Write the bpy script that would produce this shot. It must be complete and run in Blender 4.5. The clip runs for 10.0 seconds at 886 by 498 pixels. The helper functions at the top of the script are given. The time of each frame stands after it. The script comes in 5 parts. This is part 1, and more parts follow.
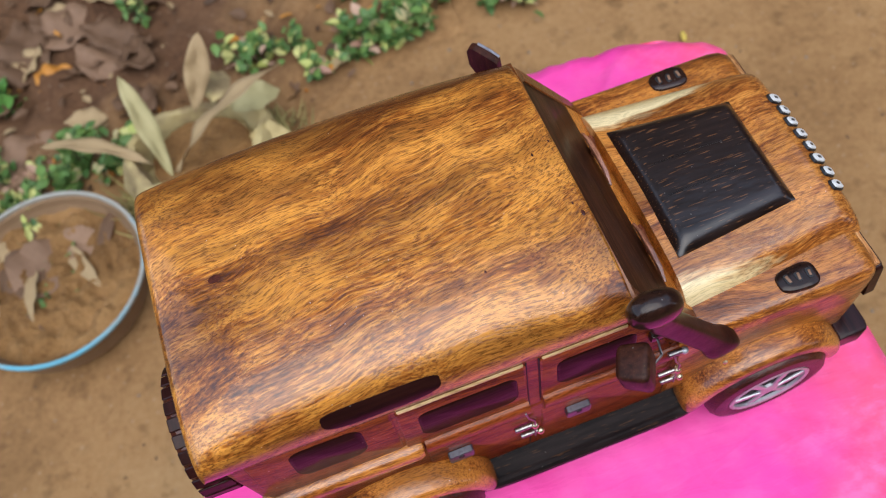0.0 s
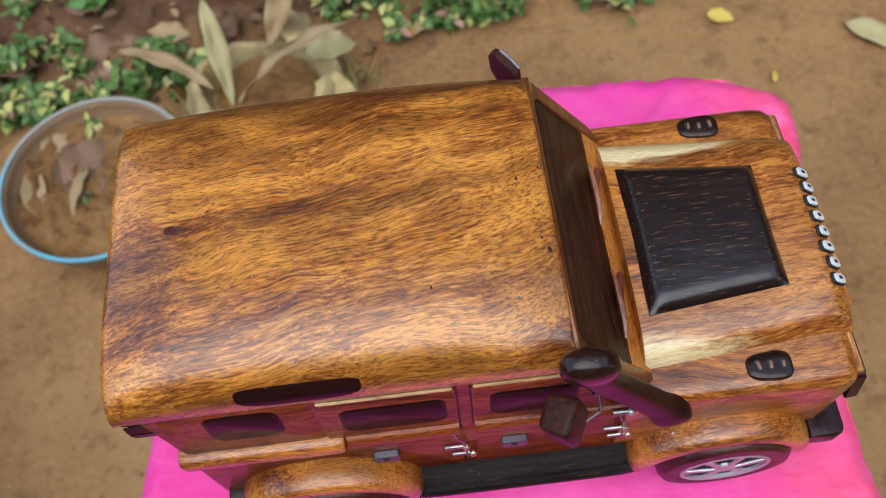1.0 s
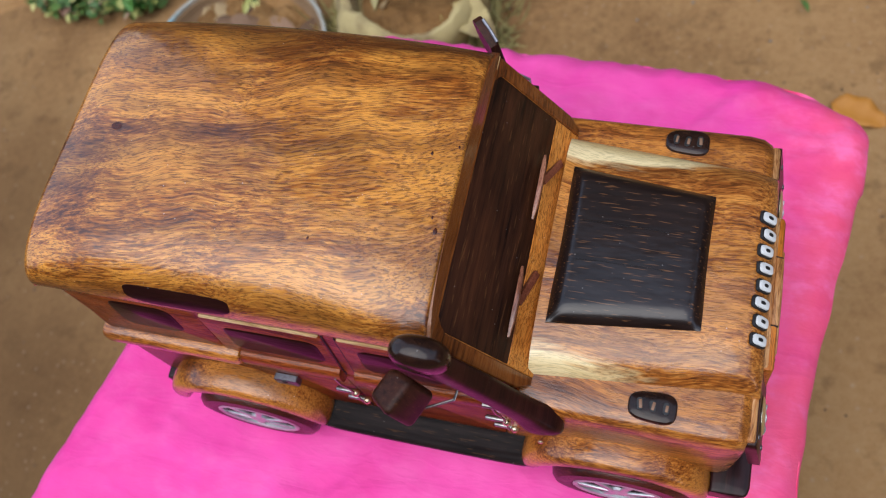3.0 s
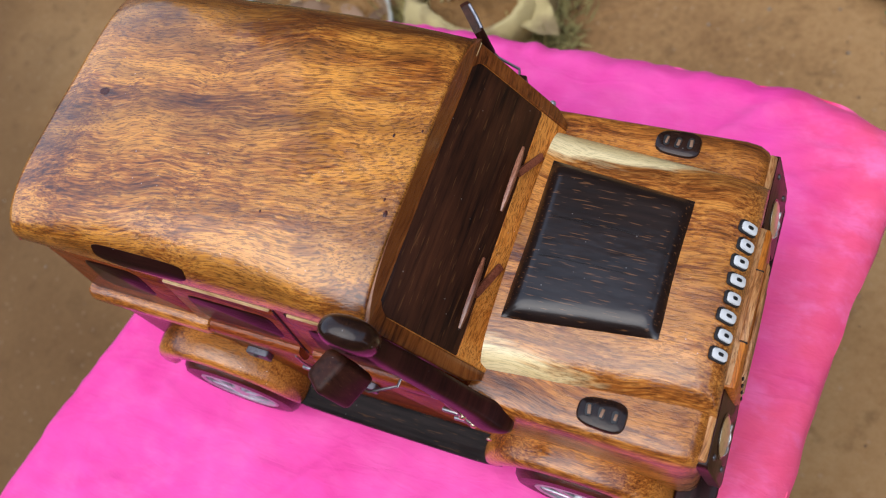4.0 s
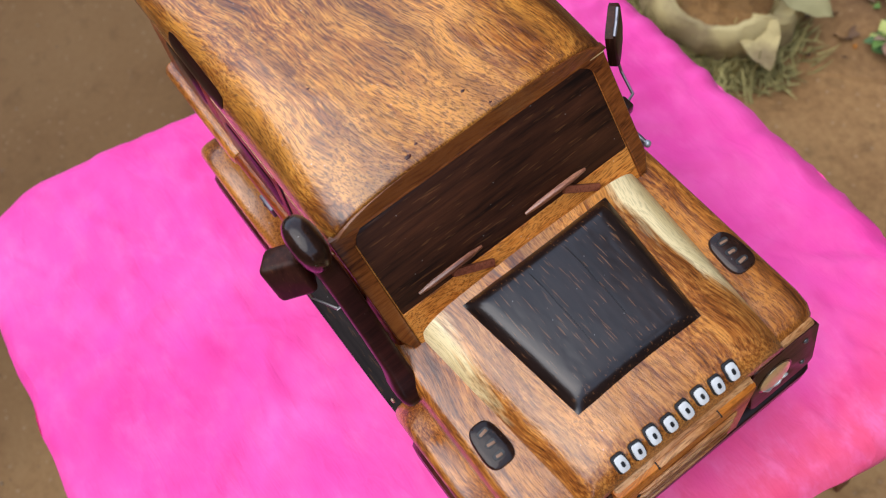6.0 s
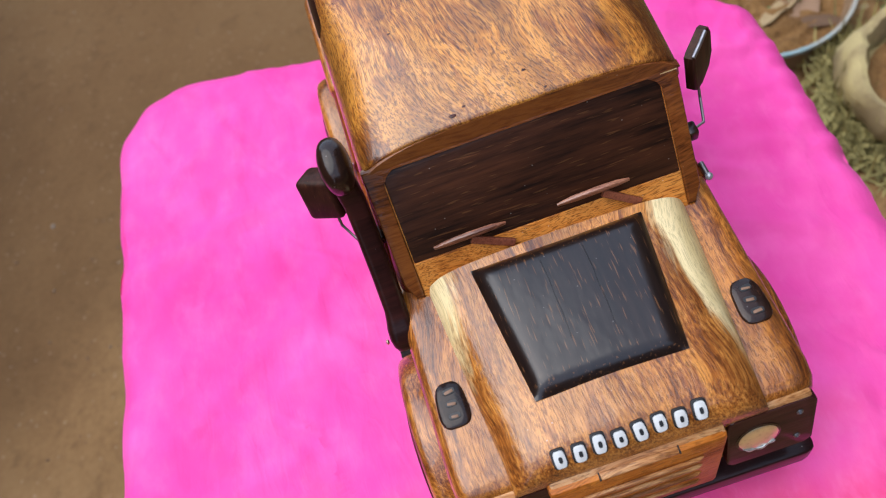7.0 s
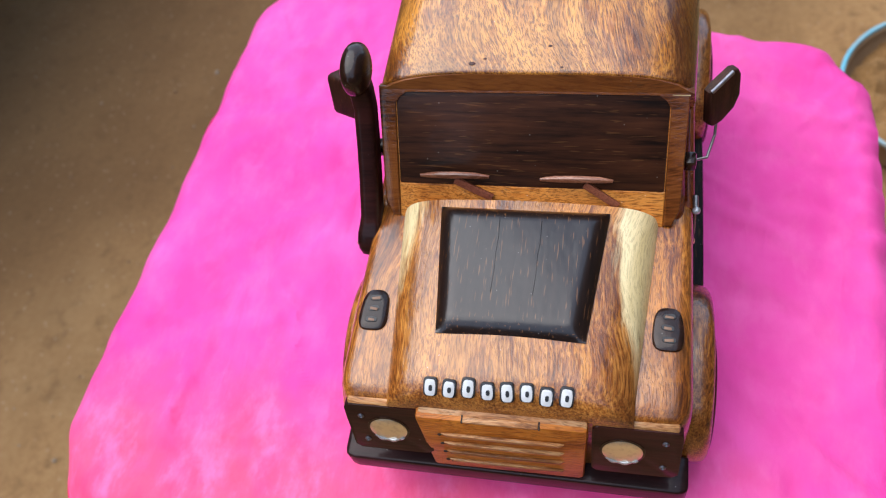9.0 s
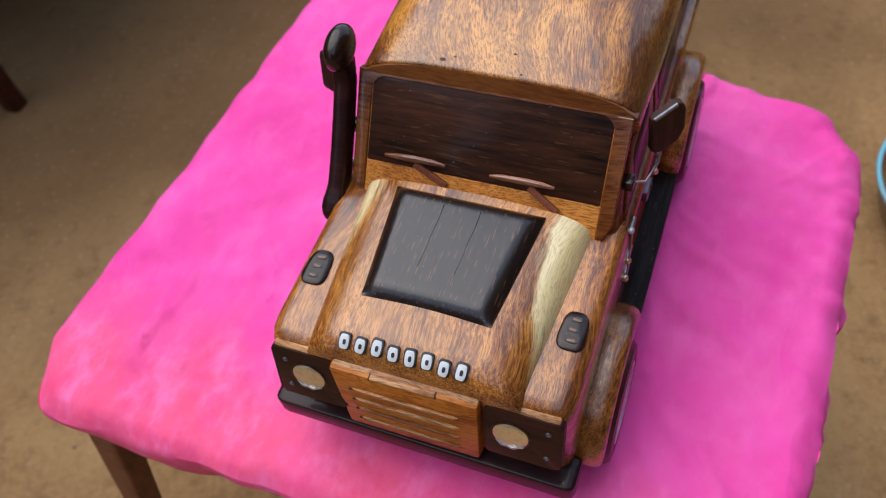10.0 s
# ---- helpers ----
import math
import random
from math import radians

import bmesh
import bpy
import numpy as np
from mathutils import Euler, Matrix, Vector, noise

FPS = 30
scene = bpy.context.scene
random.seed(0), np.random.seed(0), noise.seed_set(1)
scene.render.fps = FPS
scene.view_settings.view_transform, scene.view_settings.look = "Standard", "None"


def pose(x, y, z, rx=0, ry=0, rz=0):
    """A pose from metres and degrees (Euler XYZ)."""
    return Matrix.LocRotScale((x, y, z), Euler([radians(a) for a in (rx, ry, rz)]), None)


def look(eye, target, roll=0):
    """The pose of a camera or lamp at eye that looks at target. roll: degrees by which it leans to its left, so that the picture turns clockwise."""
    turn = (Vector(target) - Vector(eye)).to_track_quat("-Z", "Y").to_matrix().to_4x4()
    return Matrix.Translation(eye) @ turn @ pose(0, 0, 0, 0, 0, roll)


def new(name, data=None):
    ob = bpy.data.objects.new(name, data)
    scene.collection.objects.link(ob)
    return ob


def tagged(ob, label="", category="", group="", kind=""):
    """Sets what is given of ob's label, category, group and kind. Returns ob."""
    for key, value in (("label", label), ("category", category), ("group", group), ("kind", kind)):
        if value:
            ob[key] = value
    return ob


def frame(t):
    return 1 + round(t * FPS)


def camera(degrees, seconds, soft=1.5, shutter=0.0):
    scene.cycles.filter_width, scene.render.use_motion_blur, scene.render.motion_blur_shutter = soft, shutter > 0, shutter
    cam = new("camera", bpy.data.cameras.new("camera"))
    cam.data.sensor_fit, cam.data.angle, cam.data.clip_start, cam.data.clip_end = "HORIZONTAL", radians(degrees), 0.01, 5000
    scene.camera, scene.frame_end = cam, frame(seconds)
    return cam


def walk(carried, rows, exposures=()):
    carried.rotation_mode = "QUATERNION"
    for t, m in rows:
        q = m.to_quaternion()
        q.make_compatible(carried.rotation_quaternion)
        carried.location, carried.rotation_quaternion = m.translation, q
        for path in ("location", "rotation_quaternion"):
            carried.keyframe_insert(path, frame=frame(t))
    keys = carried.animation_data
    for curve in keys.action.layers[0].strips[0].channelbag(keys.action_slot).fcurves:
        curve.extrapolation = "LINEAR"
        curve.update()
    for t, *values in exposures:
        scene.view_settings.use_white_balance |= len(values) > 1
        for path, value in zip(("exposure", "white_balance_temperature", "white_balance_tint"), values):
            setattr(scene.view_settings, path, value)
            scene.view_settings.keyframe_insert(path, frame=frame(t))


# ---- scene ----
cam = camera(55.00, 10.0, soft=1.15)
cam.data.dof.use_dof, cam.data.dof.focus_distance, cam.data.dof.aperture_fstop = True, 0.38, 11.0
PATH = [
    (0, (-0.06737, -0.18895, 0.48767), (-0.02170, 0.04941, 0.05052), -10.487),
    (0.5, (-0.04558, -0.18440, 0.48154), (-0.02030, 0.05285, 0.04214), -8.719),
    (1, (-0.01590, -0.18130, 0.48320), (-0.01728, 0.05186, 0.04089), -7.229),
    (1.5, (0.00253, -0.18066, 0.49001), (-0.02360, 0.04847, 0.04637), -9.008),
    (2, (0.02211, -0.17181, 0.48574), (-0.03179, 0.04425, 0.03807), -12.533),
    (2.5, (0.06496, -0.16095, 0.48249), (-0.02120, 0.04024, 0.03293), -16.796),
    (3, (0.10894, -0.15733, 0.48218), (-0.00578, 0.02634, 0.03151), -21.006),
    (3.2, (0.12665, -0.15355, 0.48050), (0.00183, 0.02707, 0.03128), -22.407),
    (4.3, (0.17612, -0.13269, 0.46004), (-0.00232, 0.02719, 0.02118), -27.941),
    (4.5, (0.18588, -0.12276, 0.46162), (0.00679, 0.02437, 0.01859), -27.411),
    (5, (0.20158, -0.11793, 0.45763), (0.01151, 0.01081, 0.01345), -25.072),
    (5.5, (0.20115, -0.11767, 0.45370), (-0.00410, -0.00761, 0.01126), -22.400),
    (5.7, (0.18685, -0.10875, 0.46020), (-0.00820, -0.00573, 0.01149), -17.827),
    (6.8, (0.24417, -0.04696, 0.45213), (-0.00377, -0.04218, 0.01796), -21.603),
    (7, (0.24943, -0.04248, 0.45150), (-0.00705, -0.04952, 0.02235), -20.773),
    (7.5, (0.25003, -0.03382, 0.45029), (-0.00633, -0.05660, 0.02161), -18.527),
    (8, (0.25767, -0.01242, 0.44580), (0.01039, -0.06908, 0.01494), -17.793),
    (8.5, (0.27351, 0.01503, 0.45052), (0.02790, -0.07048, 0.02348), -16.830),
    (9, (0.28763, 0.04177, 0.45575), (0.03888, -0.05778, 0.03360), -15.638),
    (9.5, (0.30176, 0.08251, 0.45402), (0.05629, -0.03023, 0.03326), -12.647),
    (10, (0.30592, 0.11052, 0.46312), (0.05641, -0.02947, 0.05307), -11.531),
]
EXPOSURES = [(0.0, 1.27), (2.0, 0.99), (3.0, 1.10), (5.0, 1.26), (7.5, 1.42), (8.5, 1.5), (9.0, 1.48), (10.0, 1.13)]
walk(cam, [(t, look(eye, target, roll)) for t, eye, target, roll in PATH], EXPOSURES)

# ---- world and sun: soft daylight through an even veil of thin cloud ----
world = bpy.data.worlds.new("sky")
scene.world = world
world.use_nodes = True
wn, wl = world.node_tree.nodes, world.node_tree.links
sky = wn.new("ShaderNodeTexSky")
sky.sky_type, sky.sun_disc = "NISHITA", False
SUN_UP, SUN_TURN = radians(60), radians(192)
sky.sun_elevation, sky.sun_rotation, sky.dust_density, sky.air_density = SUN_UP, SUN_TURN, 1.2, 1.0
wn["Background"].inputs["Strength"].default_value = 0.15
veil = wn.new("ShaderNodeMix")
veil.data_type = "RGBA"
veil.inputs[0].default_value, veil.inputs[7].default_value = 0.55, (3.5, 4.25, 5.5, 1)
wl.new(sky.outputs["Color"], veil.inputs[6])
wl.new(veil.outputs[2], wn["Background"].inputs["Color"])
sun = new("sun", bpy.data.lights.new("sun", "SUN"))
sun.data.energy, sun.data.angle, sun.data.color = 1.15, radians(72), (1.0, 0.96, 0.90)
sun_way = Vector((math.sin(SUN_TURN) * math.cos(SUN_UP), math.cos(SUN_TURN) * math.cos(SUN_UP), math.sin(SUN_UP)))
sun.matrix_world = look(sun_way * 20, (0, 0, 0))


# ---- materials ----
class Nodes:
    """A small wrapper round a node material."""

    def __init__(self, name):
        self.mat = bpy.data.materials.new(name)
        self.mat.use_nodes = True
        self.tree = self.mat.node_tree
        self.bsdf = self.tree.nodes["Principled BSDF"]
        self.coord = self.tree.nodes.new("ShaderNodeTexCoord")
        self.place = self.coord.outputs["Object"]

    def link(self, a, b):
        self.tree.links.new(a, b)

    def put(self, socket, value):
        if isinstance(value, bpy.types.NodeSocket):
            self.link(value, socket)
        else:
            socket.default_value = value

    def math(self, op, a, b=0.0, c=0.0):
        n = self.tree.nodes.new("ShaderNodeMath")
        n.operation = op
        for k, v in enumerate((a, b, c)):
            self.put(n.inputs[k], v)
        return n.outputs[0]

    def vec(self, op, a, b=(0, 0, 0)):
        n = self.tree.nodes.new("ShaderNodeVectorMath")
        n.operation = op
        self.put(n.inputs[0], a), self.put(n.inputs[1], b)
        return n.outputs[0]

    def split(self, v):
        n = self.tree.nodes.new("ShaderNodeSeparateXYZ")
        self.link(v, n.inputs[0])
        return n.outputs

    def mapped(self, v, scale=(1, 1, 1), turn=(0, 0, 0), shift=(0, 0, 0)):
        n = self.tree.nodes.new("ShaderNodeMapping")
        self.link(v, n.inputs["Vector"])
        n.inputs["Scale"].default_value, n.inputs["Location"].default_value = scale, shift
        n.inputs["Rotation"].default_value = [radians(a) for a in turn]
        return n.outputs[0]

    def noise(self, v, scale=1.0, detail=3.0, rough=0.55, colour=False, distort=0.0):
        n = self.tree.nodes.new("ShaderNodeTexNoise")
        self.link(v, n.inputs["Vector"])
        n.inputs["Scale"].default_value, n.inputs["Detail"].default_value = scale, detail
        n.inputs["Roughness"].default_value, n.inputs["Distortion"].default_value = rough, distort
        return n.outputs["Color" if colour else "Fac"]

    def cells(self, v, scale=1.0, what="Distance"):
        n = self.tree.nodes.new("ShaderNodeTexVoronoi")
        self.link(v, n.inputs["Vector"])
        n.inputs["Scale"].default_value = scale
        return n.outputs[what]

    def ramp(self, fac, stops):
        n = self.tree.nodes.new("ShaderNodeValToRGB")
        self.link(fac, n.inputs[0])
        while len(n.color_ramp.elements) < len(stops):
            n.color_ramp.elements.new(0.5)
        for e, (at, col) in zip(n.color_ramp.elements, stops):
            e.position, e.color = at, (*((col,) * 3 if isinstance(col, float) else col), 1)
        return n.outputs[0]

    def mix(self, fac, a, b, blend="MIX"):
        n = self.tree.nodes.new("ShaderNodeMix")
        n.data_type, n.blend_type = "RGBA", blend
        self.put(n.inputs[0], fac)
        for socket, v in ((n.inputs[6], a), (n.inputs[7], b)):
            self.put(socket, (*v, 1) if isinstance(v, tuple) and len(v) == 3 else v)
        return n.outputs[2]

    def bump(self, height, strength=0.3, distance=0.001, normal=None):
        n = self.tree.nodes.new("ShaderNodeBump")
        n.inputs["Strength"].default_value, n.inputs["Distance"].default_value = strength, distance
        self.link(height, n.inputs["Height"])
        if normal:
            self.link(normal, n.inputs["Normal"])
        return n.outputs[0]

    def done(self, **values):
        for key, v in values.items():
            socket = self.bsdf.inputs[key.replace("_", " ")]
            self.put(socket, (*v, 1) if isinstance(v, tuple) and len(v) == 3 and socket.type == "RGBA" else v)
        return self.mat


def wood(name, dark, mid, light, along=(1, 1, 1), turn=(0, 0, 0), streak=0.5, pores=0.75, rough=0.40, coat=0.8, figure=1.0, sap=None, shift=(0, 0, 0), pore_size=1.0, flame=0.0):
    """Lacquered open-pored wood, its grain along local x; turn lays the grain another way. sap: a mask builder for pale sapwood."""
    n = Nodes(name)
    p = n.mapped(n.place, turn=turn, shift=shift)
    bend = n.noise(p, 11.0, 2.0, colour=True)
    off = n.vec("MULTIPLY", n.vec("SUBTRACT", bend, (0.5, 0.5, 0.5)), (0.0, 0.028 * figure, 0.028 * figure))
    g = n.vec("ADD", p, off)
    bands = n.noise(n.mapped(g, (7 * along[0], 70, 70)), 1.0, 5.0, 0.6)
    fibre = n.noise(n.mapped(g, (75, 820, 820)), 1.0, 3.0, 0.6)
    cloud = n.noise(n.mapped(g, (16, 34, 34)), 1.0, 3.0, 0.55)
    tone = n.math("ADD", n.math("MULTIPLY", bands, 0.42), n.math("ADD", n.math("MULTIPLY", fibre, 0.36), n.math("MULTIPLY", cloud, 0.27)))
    colour = n.ramp(tone, [(0.41, dark), (0.49, mid), (0.58, light), (0.70, mid)])
    stripe = n.ramp(n.noise(n.mapped(g, (4, 50, 50), shift=(3, 1, 7)), 1.0, 4.0, 0.65), [(0.49, 0.0), (0.64, 1.0)])
    colour = n.mix(n.math("MULTIPLY", stripe, streak), colour, tuple(c * 0.5 for c in dark))
    if flame:
        tongue = n.noise(n.mapped(g, (6, 24, 24), shift=(1.7, 0.4, 2.0)), 1.0, 4.0, 0.6, distort=0.9)
        colour = n.mix(n.math("MULTIPLY", n.ramp(tongue, [(0.50, 0.0), (0.66, 1.0)]), flame), colour, tuple(c * 0.75 for c in dark))
        honey = n.noise(n.mapped(g, (9, 30, 30), shift=(6.1, 3.3, 0.0)), 1.0, 3.0, 0.55)
        colour = n.mix(n.math("MULTIPLY", n.ramp(honey, [(0.50, 0.0), (0.70, 1.0)]), 0.6 * flame), colour, light)
    if sap:
        pale = sap(n, g)
        pores = n.math("MULTIPLY_ADD", pale, -0.55 * pores, pores)
        colour = n.mix(pale, colour, n.ramp(bands, [(0.35, (0.60, 0.45, 0.20)), (0.6, (0.86, 0.71, 0.40))]))
    dash = n.noise(n.mapped(g, (135 / pore_size, 1350 / pore_size, 1350 / pore_size)), 1.0, 2.0, 0.6)
    pore = n.ramp(dash, [(0.50, 0.0), (0.60, 1.0)])
    colour = n.mix(n.math("MULTIPLY", pore, pores), colour, tuple(c * 0.6 for c in dark))
    dots = n.ramp(n.cells(n.mapped(p, (60, 90, 90)), 1.0), [(0.05, 1.0), (0.09, 0.0)])
    colour = n.mix(n.math("MULTIPLY", dots, 0.35), colour, tuple(c * 0.2 for c in dark))
    dust = n.ramp(n.cells(n.mapped(p, (210, 230, 220)), 1.0), [(0.035, 1.0), (0.06, 0.0)])
    colour = n.mix(n.math("MULTIPLY", dust, n.ramp(cloud, [(0.5, 0.0), (0.62, 0.6)])), colour, (0.80, 0.74, 0.66))
    height = n.math("SUBTRACT", n.math("MULTIPLY", fibre, 0.25), pore)
    wave = n.noise(p, 55.0, 2.0)
    first = n.bump(wave, 0.34, 0.0015)
    normal = n.bump(height, 0.22, 0.0004, first)
    gloss = n.math("ADD", rough, n.math("MULTIPLY", n.math("SUBTRACT", wave, 0.5), 0.25))
    return n.done(Base_Color=colour, Roughness=gloss, Normal=normal, Coat_Weight=coat, Coat_IOR=1.66, Coat_Roughness=0.13, Coat_Normal=n.bump(height, 0.14, 0.0004, first), Specular_IOR_Level=0.08)


def sapwood(n, g):
    """Pale wedges along both edges of the bonnet."""
    x, y, _ = n.split(g)
    run = n.math("SUBTRACT", x, 0.0665)
    left = n.math("SUBTRACT", y, n.math("MULTIPLY_ADD", run, 0.105, 0.0456))
    right = n.math("SUBTRACT", n.math("MULTIPLY", y, -1.0), n.math("MULTIPLY_ADD", run, 0.115, 0.0486))
    both = n.math("MAXIMUM", left, right)
    ragged = n.math("MULTIPLY_ADD", n.noise(n.mapped(g, (22, 260, 260)), 1.0, 3.0, 0.6), 0.9, -0.45)
    return n.ramp(n.math("ADD", n.math("MULTIPLY_ADD", both, 60.0, 0.5), ragged), [(0.36, 0.0), (0.66, 0.92)])


ROOF = wood("golden_roof_wood", (0.066, 0.016, 0.004), (0.320, 0.094, 0.012), (0.70, 0.290, 0.046), turn=(0, 0, -9), figure=1.2, streak=0.45, pores=0.66, pore_size=0.75, flame=0.68)
BODY = wood("red_brown_body_wood", (0.050, 0.008, 0.003), (0.155, 0.026, 0.006), (0.27, 0.062, 0.011), coat=0.32, streak=0.4, pores=0.5, shift=(0.3, 0.2, 0.1))
BODY_ACROSS = wood("red_brown_frame_wood", (0.050, 0.012, 0.003), (0.150, 0.040, 0.008), (0.23, 0.070, 0.014), turn=(0, 0, 90), streak=0.3, pores=0.10, shift=(0.4, 0.1, 0.1), rough=0.36, coat=0.6, pore_size=0.7)
BONNET = wood("bonnet_wood", (0.060, 0.015, 0.005), (0.290, 0.086, 0.014), (0.62, 0.250, 0.050), streak=0.4, pores=0.5, flame=0.5, sap=sapwood, shift=(0.0, 0.0, 0.0), pore_size=0.8)
FENDER = wood("fender_wood", (0.062, 0.015, 0.005), (0.270, 0.077, 0.012), (0.57, 0.215, 0.038), streak=0.3, pores=0.52, flame=0.4, shift=(0.7, 0.1, 0.5), rough=0.36, pore_size=0.75)
PALE = wood("grille_wood", (0.18, 0.042, 0.006), (0.46, 0.128, 0.016), (0.60, 0.205, 0.032), turn=(0, 0, 90), streak=0.2, pores=0.45, shift=(0.1, 0.4, 0.2), coat=0.15)
COWL = wood("cowl_wood", (0.21, 0.060, 0.010), (0.56, 0.185, 0.030), (0.68, 0.27, 0.055), turn=(0, 0, 90), streak=0.2, pores=0.7, shift=(0.2, 0.6, 0.2), coat=0.15, pore_size=0.6)
RAW = wood("raw_end_wood", (0.18, 0.062, 0.018), (0.46, 0.195, 0.066), (0.62, 0.34, 0.15), turn=(0, 0, 90), streak=0.35, pores=0.55, shift=(0.5, 0.2, 0.3), coat=0.25)
STRIP = wood("cream_edge_wood", (0.36, 0.22, 0.09), (0.55, 0.38, 0.18), (0.62, 0.46, 0.24), streak=0.1, pores=0.3)
BLADE = wood("pink_brown_wood", (0.14, 0.048, 0.026), (0.28, 0.105, 0.058), (0.40, 0.175, 0.105), turn=(0, 0, 90), streak=0.3, pores=0.5, pore_size=0.6)
ARM = wood("wiper_arm_wood", (0.10, 0.026, 0.014), (0.18, 0.050, 0.026), (0.24, 0.075, 0.038), streak=0.2, pores=0.4, coat=0.1)
TYRE = wood("dark_red_tyre_wood", (0.022, 0.005, 0.004), (0.052, 0.010, 0.006), (0.078, 0.017, 0.009), streak=0.3, pores=0.5, rough=0.45, coat=0.35)
LEG = wood("dark_leg_wood", (0.055, 0.014, 0.008), (0.135, 0.038, 0.019), (0.20, 0.066, 0.032), turn=(0, 90, 0), streak=0.3, pores=0.4, rough=0.5, coat=0.2)


def ebony(name, turn=(0, 0, 0), fleck=0.5, base=(0.008, 0.0035, 0.003), rough=0.28, brown=(0.026, 0.010, 0.006), gloss=0.30, spec=0.10, film=1.5, satin=0.12):
    """Near-black, fine-grained polished wood with short pale flecks along the grain."""
    n = Nodes(name)
    p = n.mapped(n.place, turn=turn)
    grain = n.noise(n.mapped(p, (26, 380, 380)), 1.0, 4.0, 0.65)
    cloud = n.noise(n.mapped(p, (20, 60, 60)), 1.0, 2.0)
    colour = n.ramp(n.math("ADD", n.math("MULTIPLY", grain, 0.6), n.math("MULTIPLY", cloud, 0.4)), [(0.38, base), (0.66, brown)])
    dash = n.ramp(n.noise(n.mapped(p, (95, 1150, 1150), shift=(5, 2, 1)), 1.0, 1.0), [(0.64, 0.0), (0.72, 1.0)])
    colour = n.mix(n.math("MULTIPLY", dash, fleck), colour, (0.26, 0.11, 0.040))
    dust = n.ramp(n.cells(n.mapped(p, (170, 170, 170)), 1.0), [(0.03, 1.0), (0.055, 0.0)])
    colour = n.mix(n.math("MULTIPLY", dust, 0.3), colour, (0.5, 0.45, 0.42))
    wave = n.noise(n.mapped(p, (60, 110, 110)), 1.0, 2.0)
    first = n.bump(wave, 0.22, 0.0012)
    normal = n.bump(grain, 0.25, 0.0004, first)
    return n.done(Base_Color=colour, Roughness=n.math("MULTIPLY_ADD", wave, 0.14, rough - 0.07), Normal=normal, Coat_Weight=gloss, Coat_IOR=film, Coat_Roughness=satin, Coat_Normal=first, Specular_IOR_Level=spec)


EBONY = ebony("ebony", rough=0.36, gloss=0.95, spec=0.10, fleck=0.42, base=(0.007, 0.0035, 0.003), brown=(0.018, 0.009, 0.007), satin=0.22, film=1.48)
EBONY_ACROSS = ebony("ebony_across", (0, 0, 90), 0.22, (0.008, 0.004, 0.003), 0.45, (0.066, 0.022, 0.010), 0.12, 0.10)
EBONY_PLAIN = ebony("ebony_plain", (0, 35, 0), 0.06, gloss=0.50)
EBONY_RED = ebony("dark_red_ebony", (0, 0, 90), 0.03, (0.012, 0.0035, 0.003), 0.40, (0.040, 0.010, 0.008), 0.16, 0.10)
EBONY_ROUGH = ebony("carved_dark_wood", (0, 90, 0), 0.12, (0.014, 0.005, 0.003), 0.48, (0.055, 0.017, 0.010), 0.08, 0.10)
BAR = ebony("bumper_wood", (0, 0, 90), 0.03, (0.010, 0.0035, 0.004), 0.40, (0.030, 0.009, 0.010), 0.22, 0.10)
WINDOW = ebony("dark_window_inlay", (0, 0, 0), 0.04, (0.010, 0.003, 0.003), 0.30, (0.024, 0.007, 0.005), 0.10, 0.06)
BOARD = ebony("grey_black_board", (0, 0, 0), 0.16, (0.005, 0.003, 0.003), 0.55, (0.022, 0.014, 0.013), 0.05, 0.05)


def metal(name, colour, rough=0.3, spots=0.3, metallic=1.0):
    n = Nodes(name)
    mark = n.noise(n.place, 420.0, 3.0)
    col = n.mix(n.math("MULTIPLY", n.ramp(mark, [(0.5, 0.0), (0.7, 1.0)]), spots), colour, tuple(c * 0.35 for c in colour))
    return n.done(Base_Color=col, Metallic=metallic, Roughness=n.math("MULTIPLY_ADD", mark, 0.3, rough - 0.1), Normal=n.bump(mark, 0.15, 0.0003))


BRASS = metal("brass_pin", (0.72, 0.60, 0.40), 0.28)
PIN = metal("dull_steel_pin", (0.42, 0.40, 0.38), 0.32, 0.6)
SILVER = metal("silver_rim", (0.46, 0.47, 0.50), 0.34, 0.25, 0.6)
LAMP = metal("foil_lamp", (0.86, 0.83, 0.70), 0.30, 0.25)
GUNMETAL = metal("gunmetal_handle", (0.22, 0.22, 0.25), 0.42, 0.4)
WIRE = metal("steel_wire", (0.32, 0.30, 0.30), 0.35, 0.3)


def plain(name, colour, rough=0.5, vary=0.25, scale=300.0, bump=0.2, coat=0.0, depth=0.0003):
    n = Nodes(name)
    m = n.noise(n.place, scale, 3.0)
    col = n.mix(n.math("MULTIPLY", m, vary), colour, tuple(c * 0.4 for c in colour))
    return n.done(Base_Color=col, Roughness=rough, Normal=n.bump(m, bump, depth), Coat_Weight=coat)


WHITE = plain("white_badge_paint", (0.66, 0.66, 0.65), 0.4, 0.25)
BLACK = plain("black_badge_edge", (0.012, 0.012, 0.013), 0.4)
DISH = plain("dull_black_dish", (0.010, 0.007, 0.007), 0.97)
COPPER = plain("slot_wood", (0.22, 0.115, 0.065), 0.5)
SEAM = plain("dark_seam", (0.012, 0.005, 0.004), 0.6)


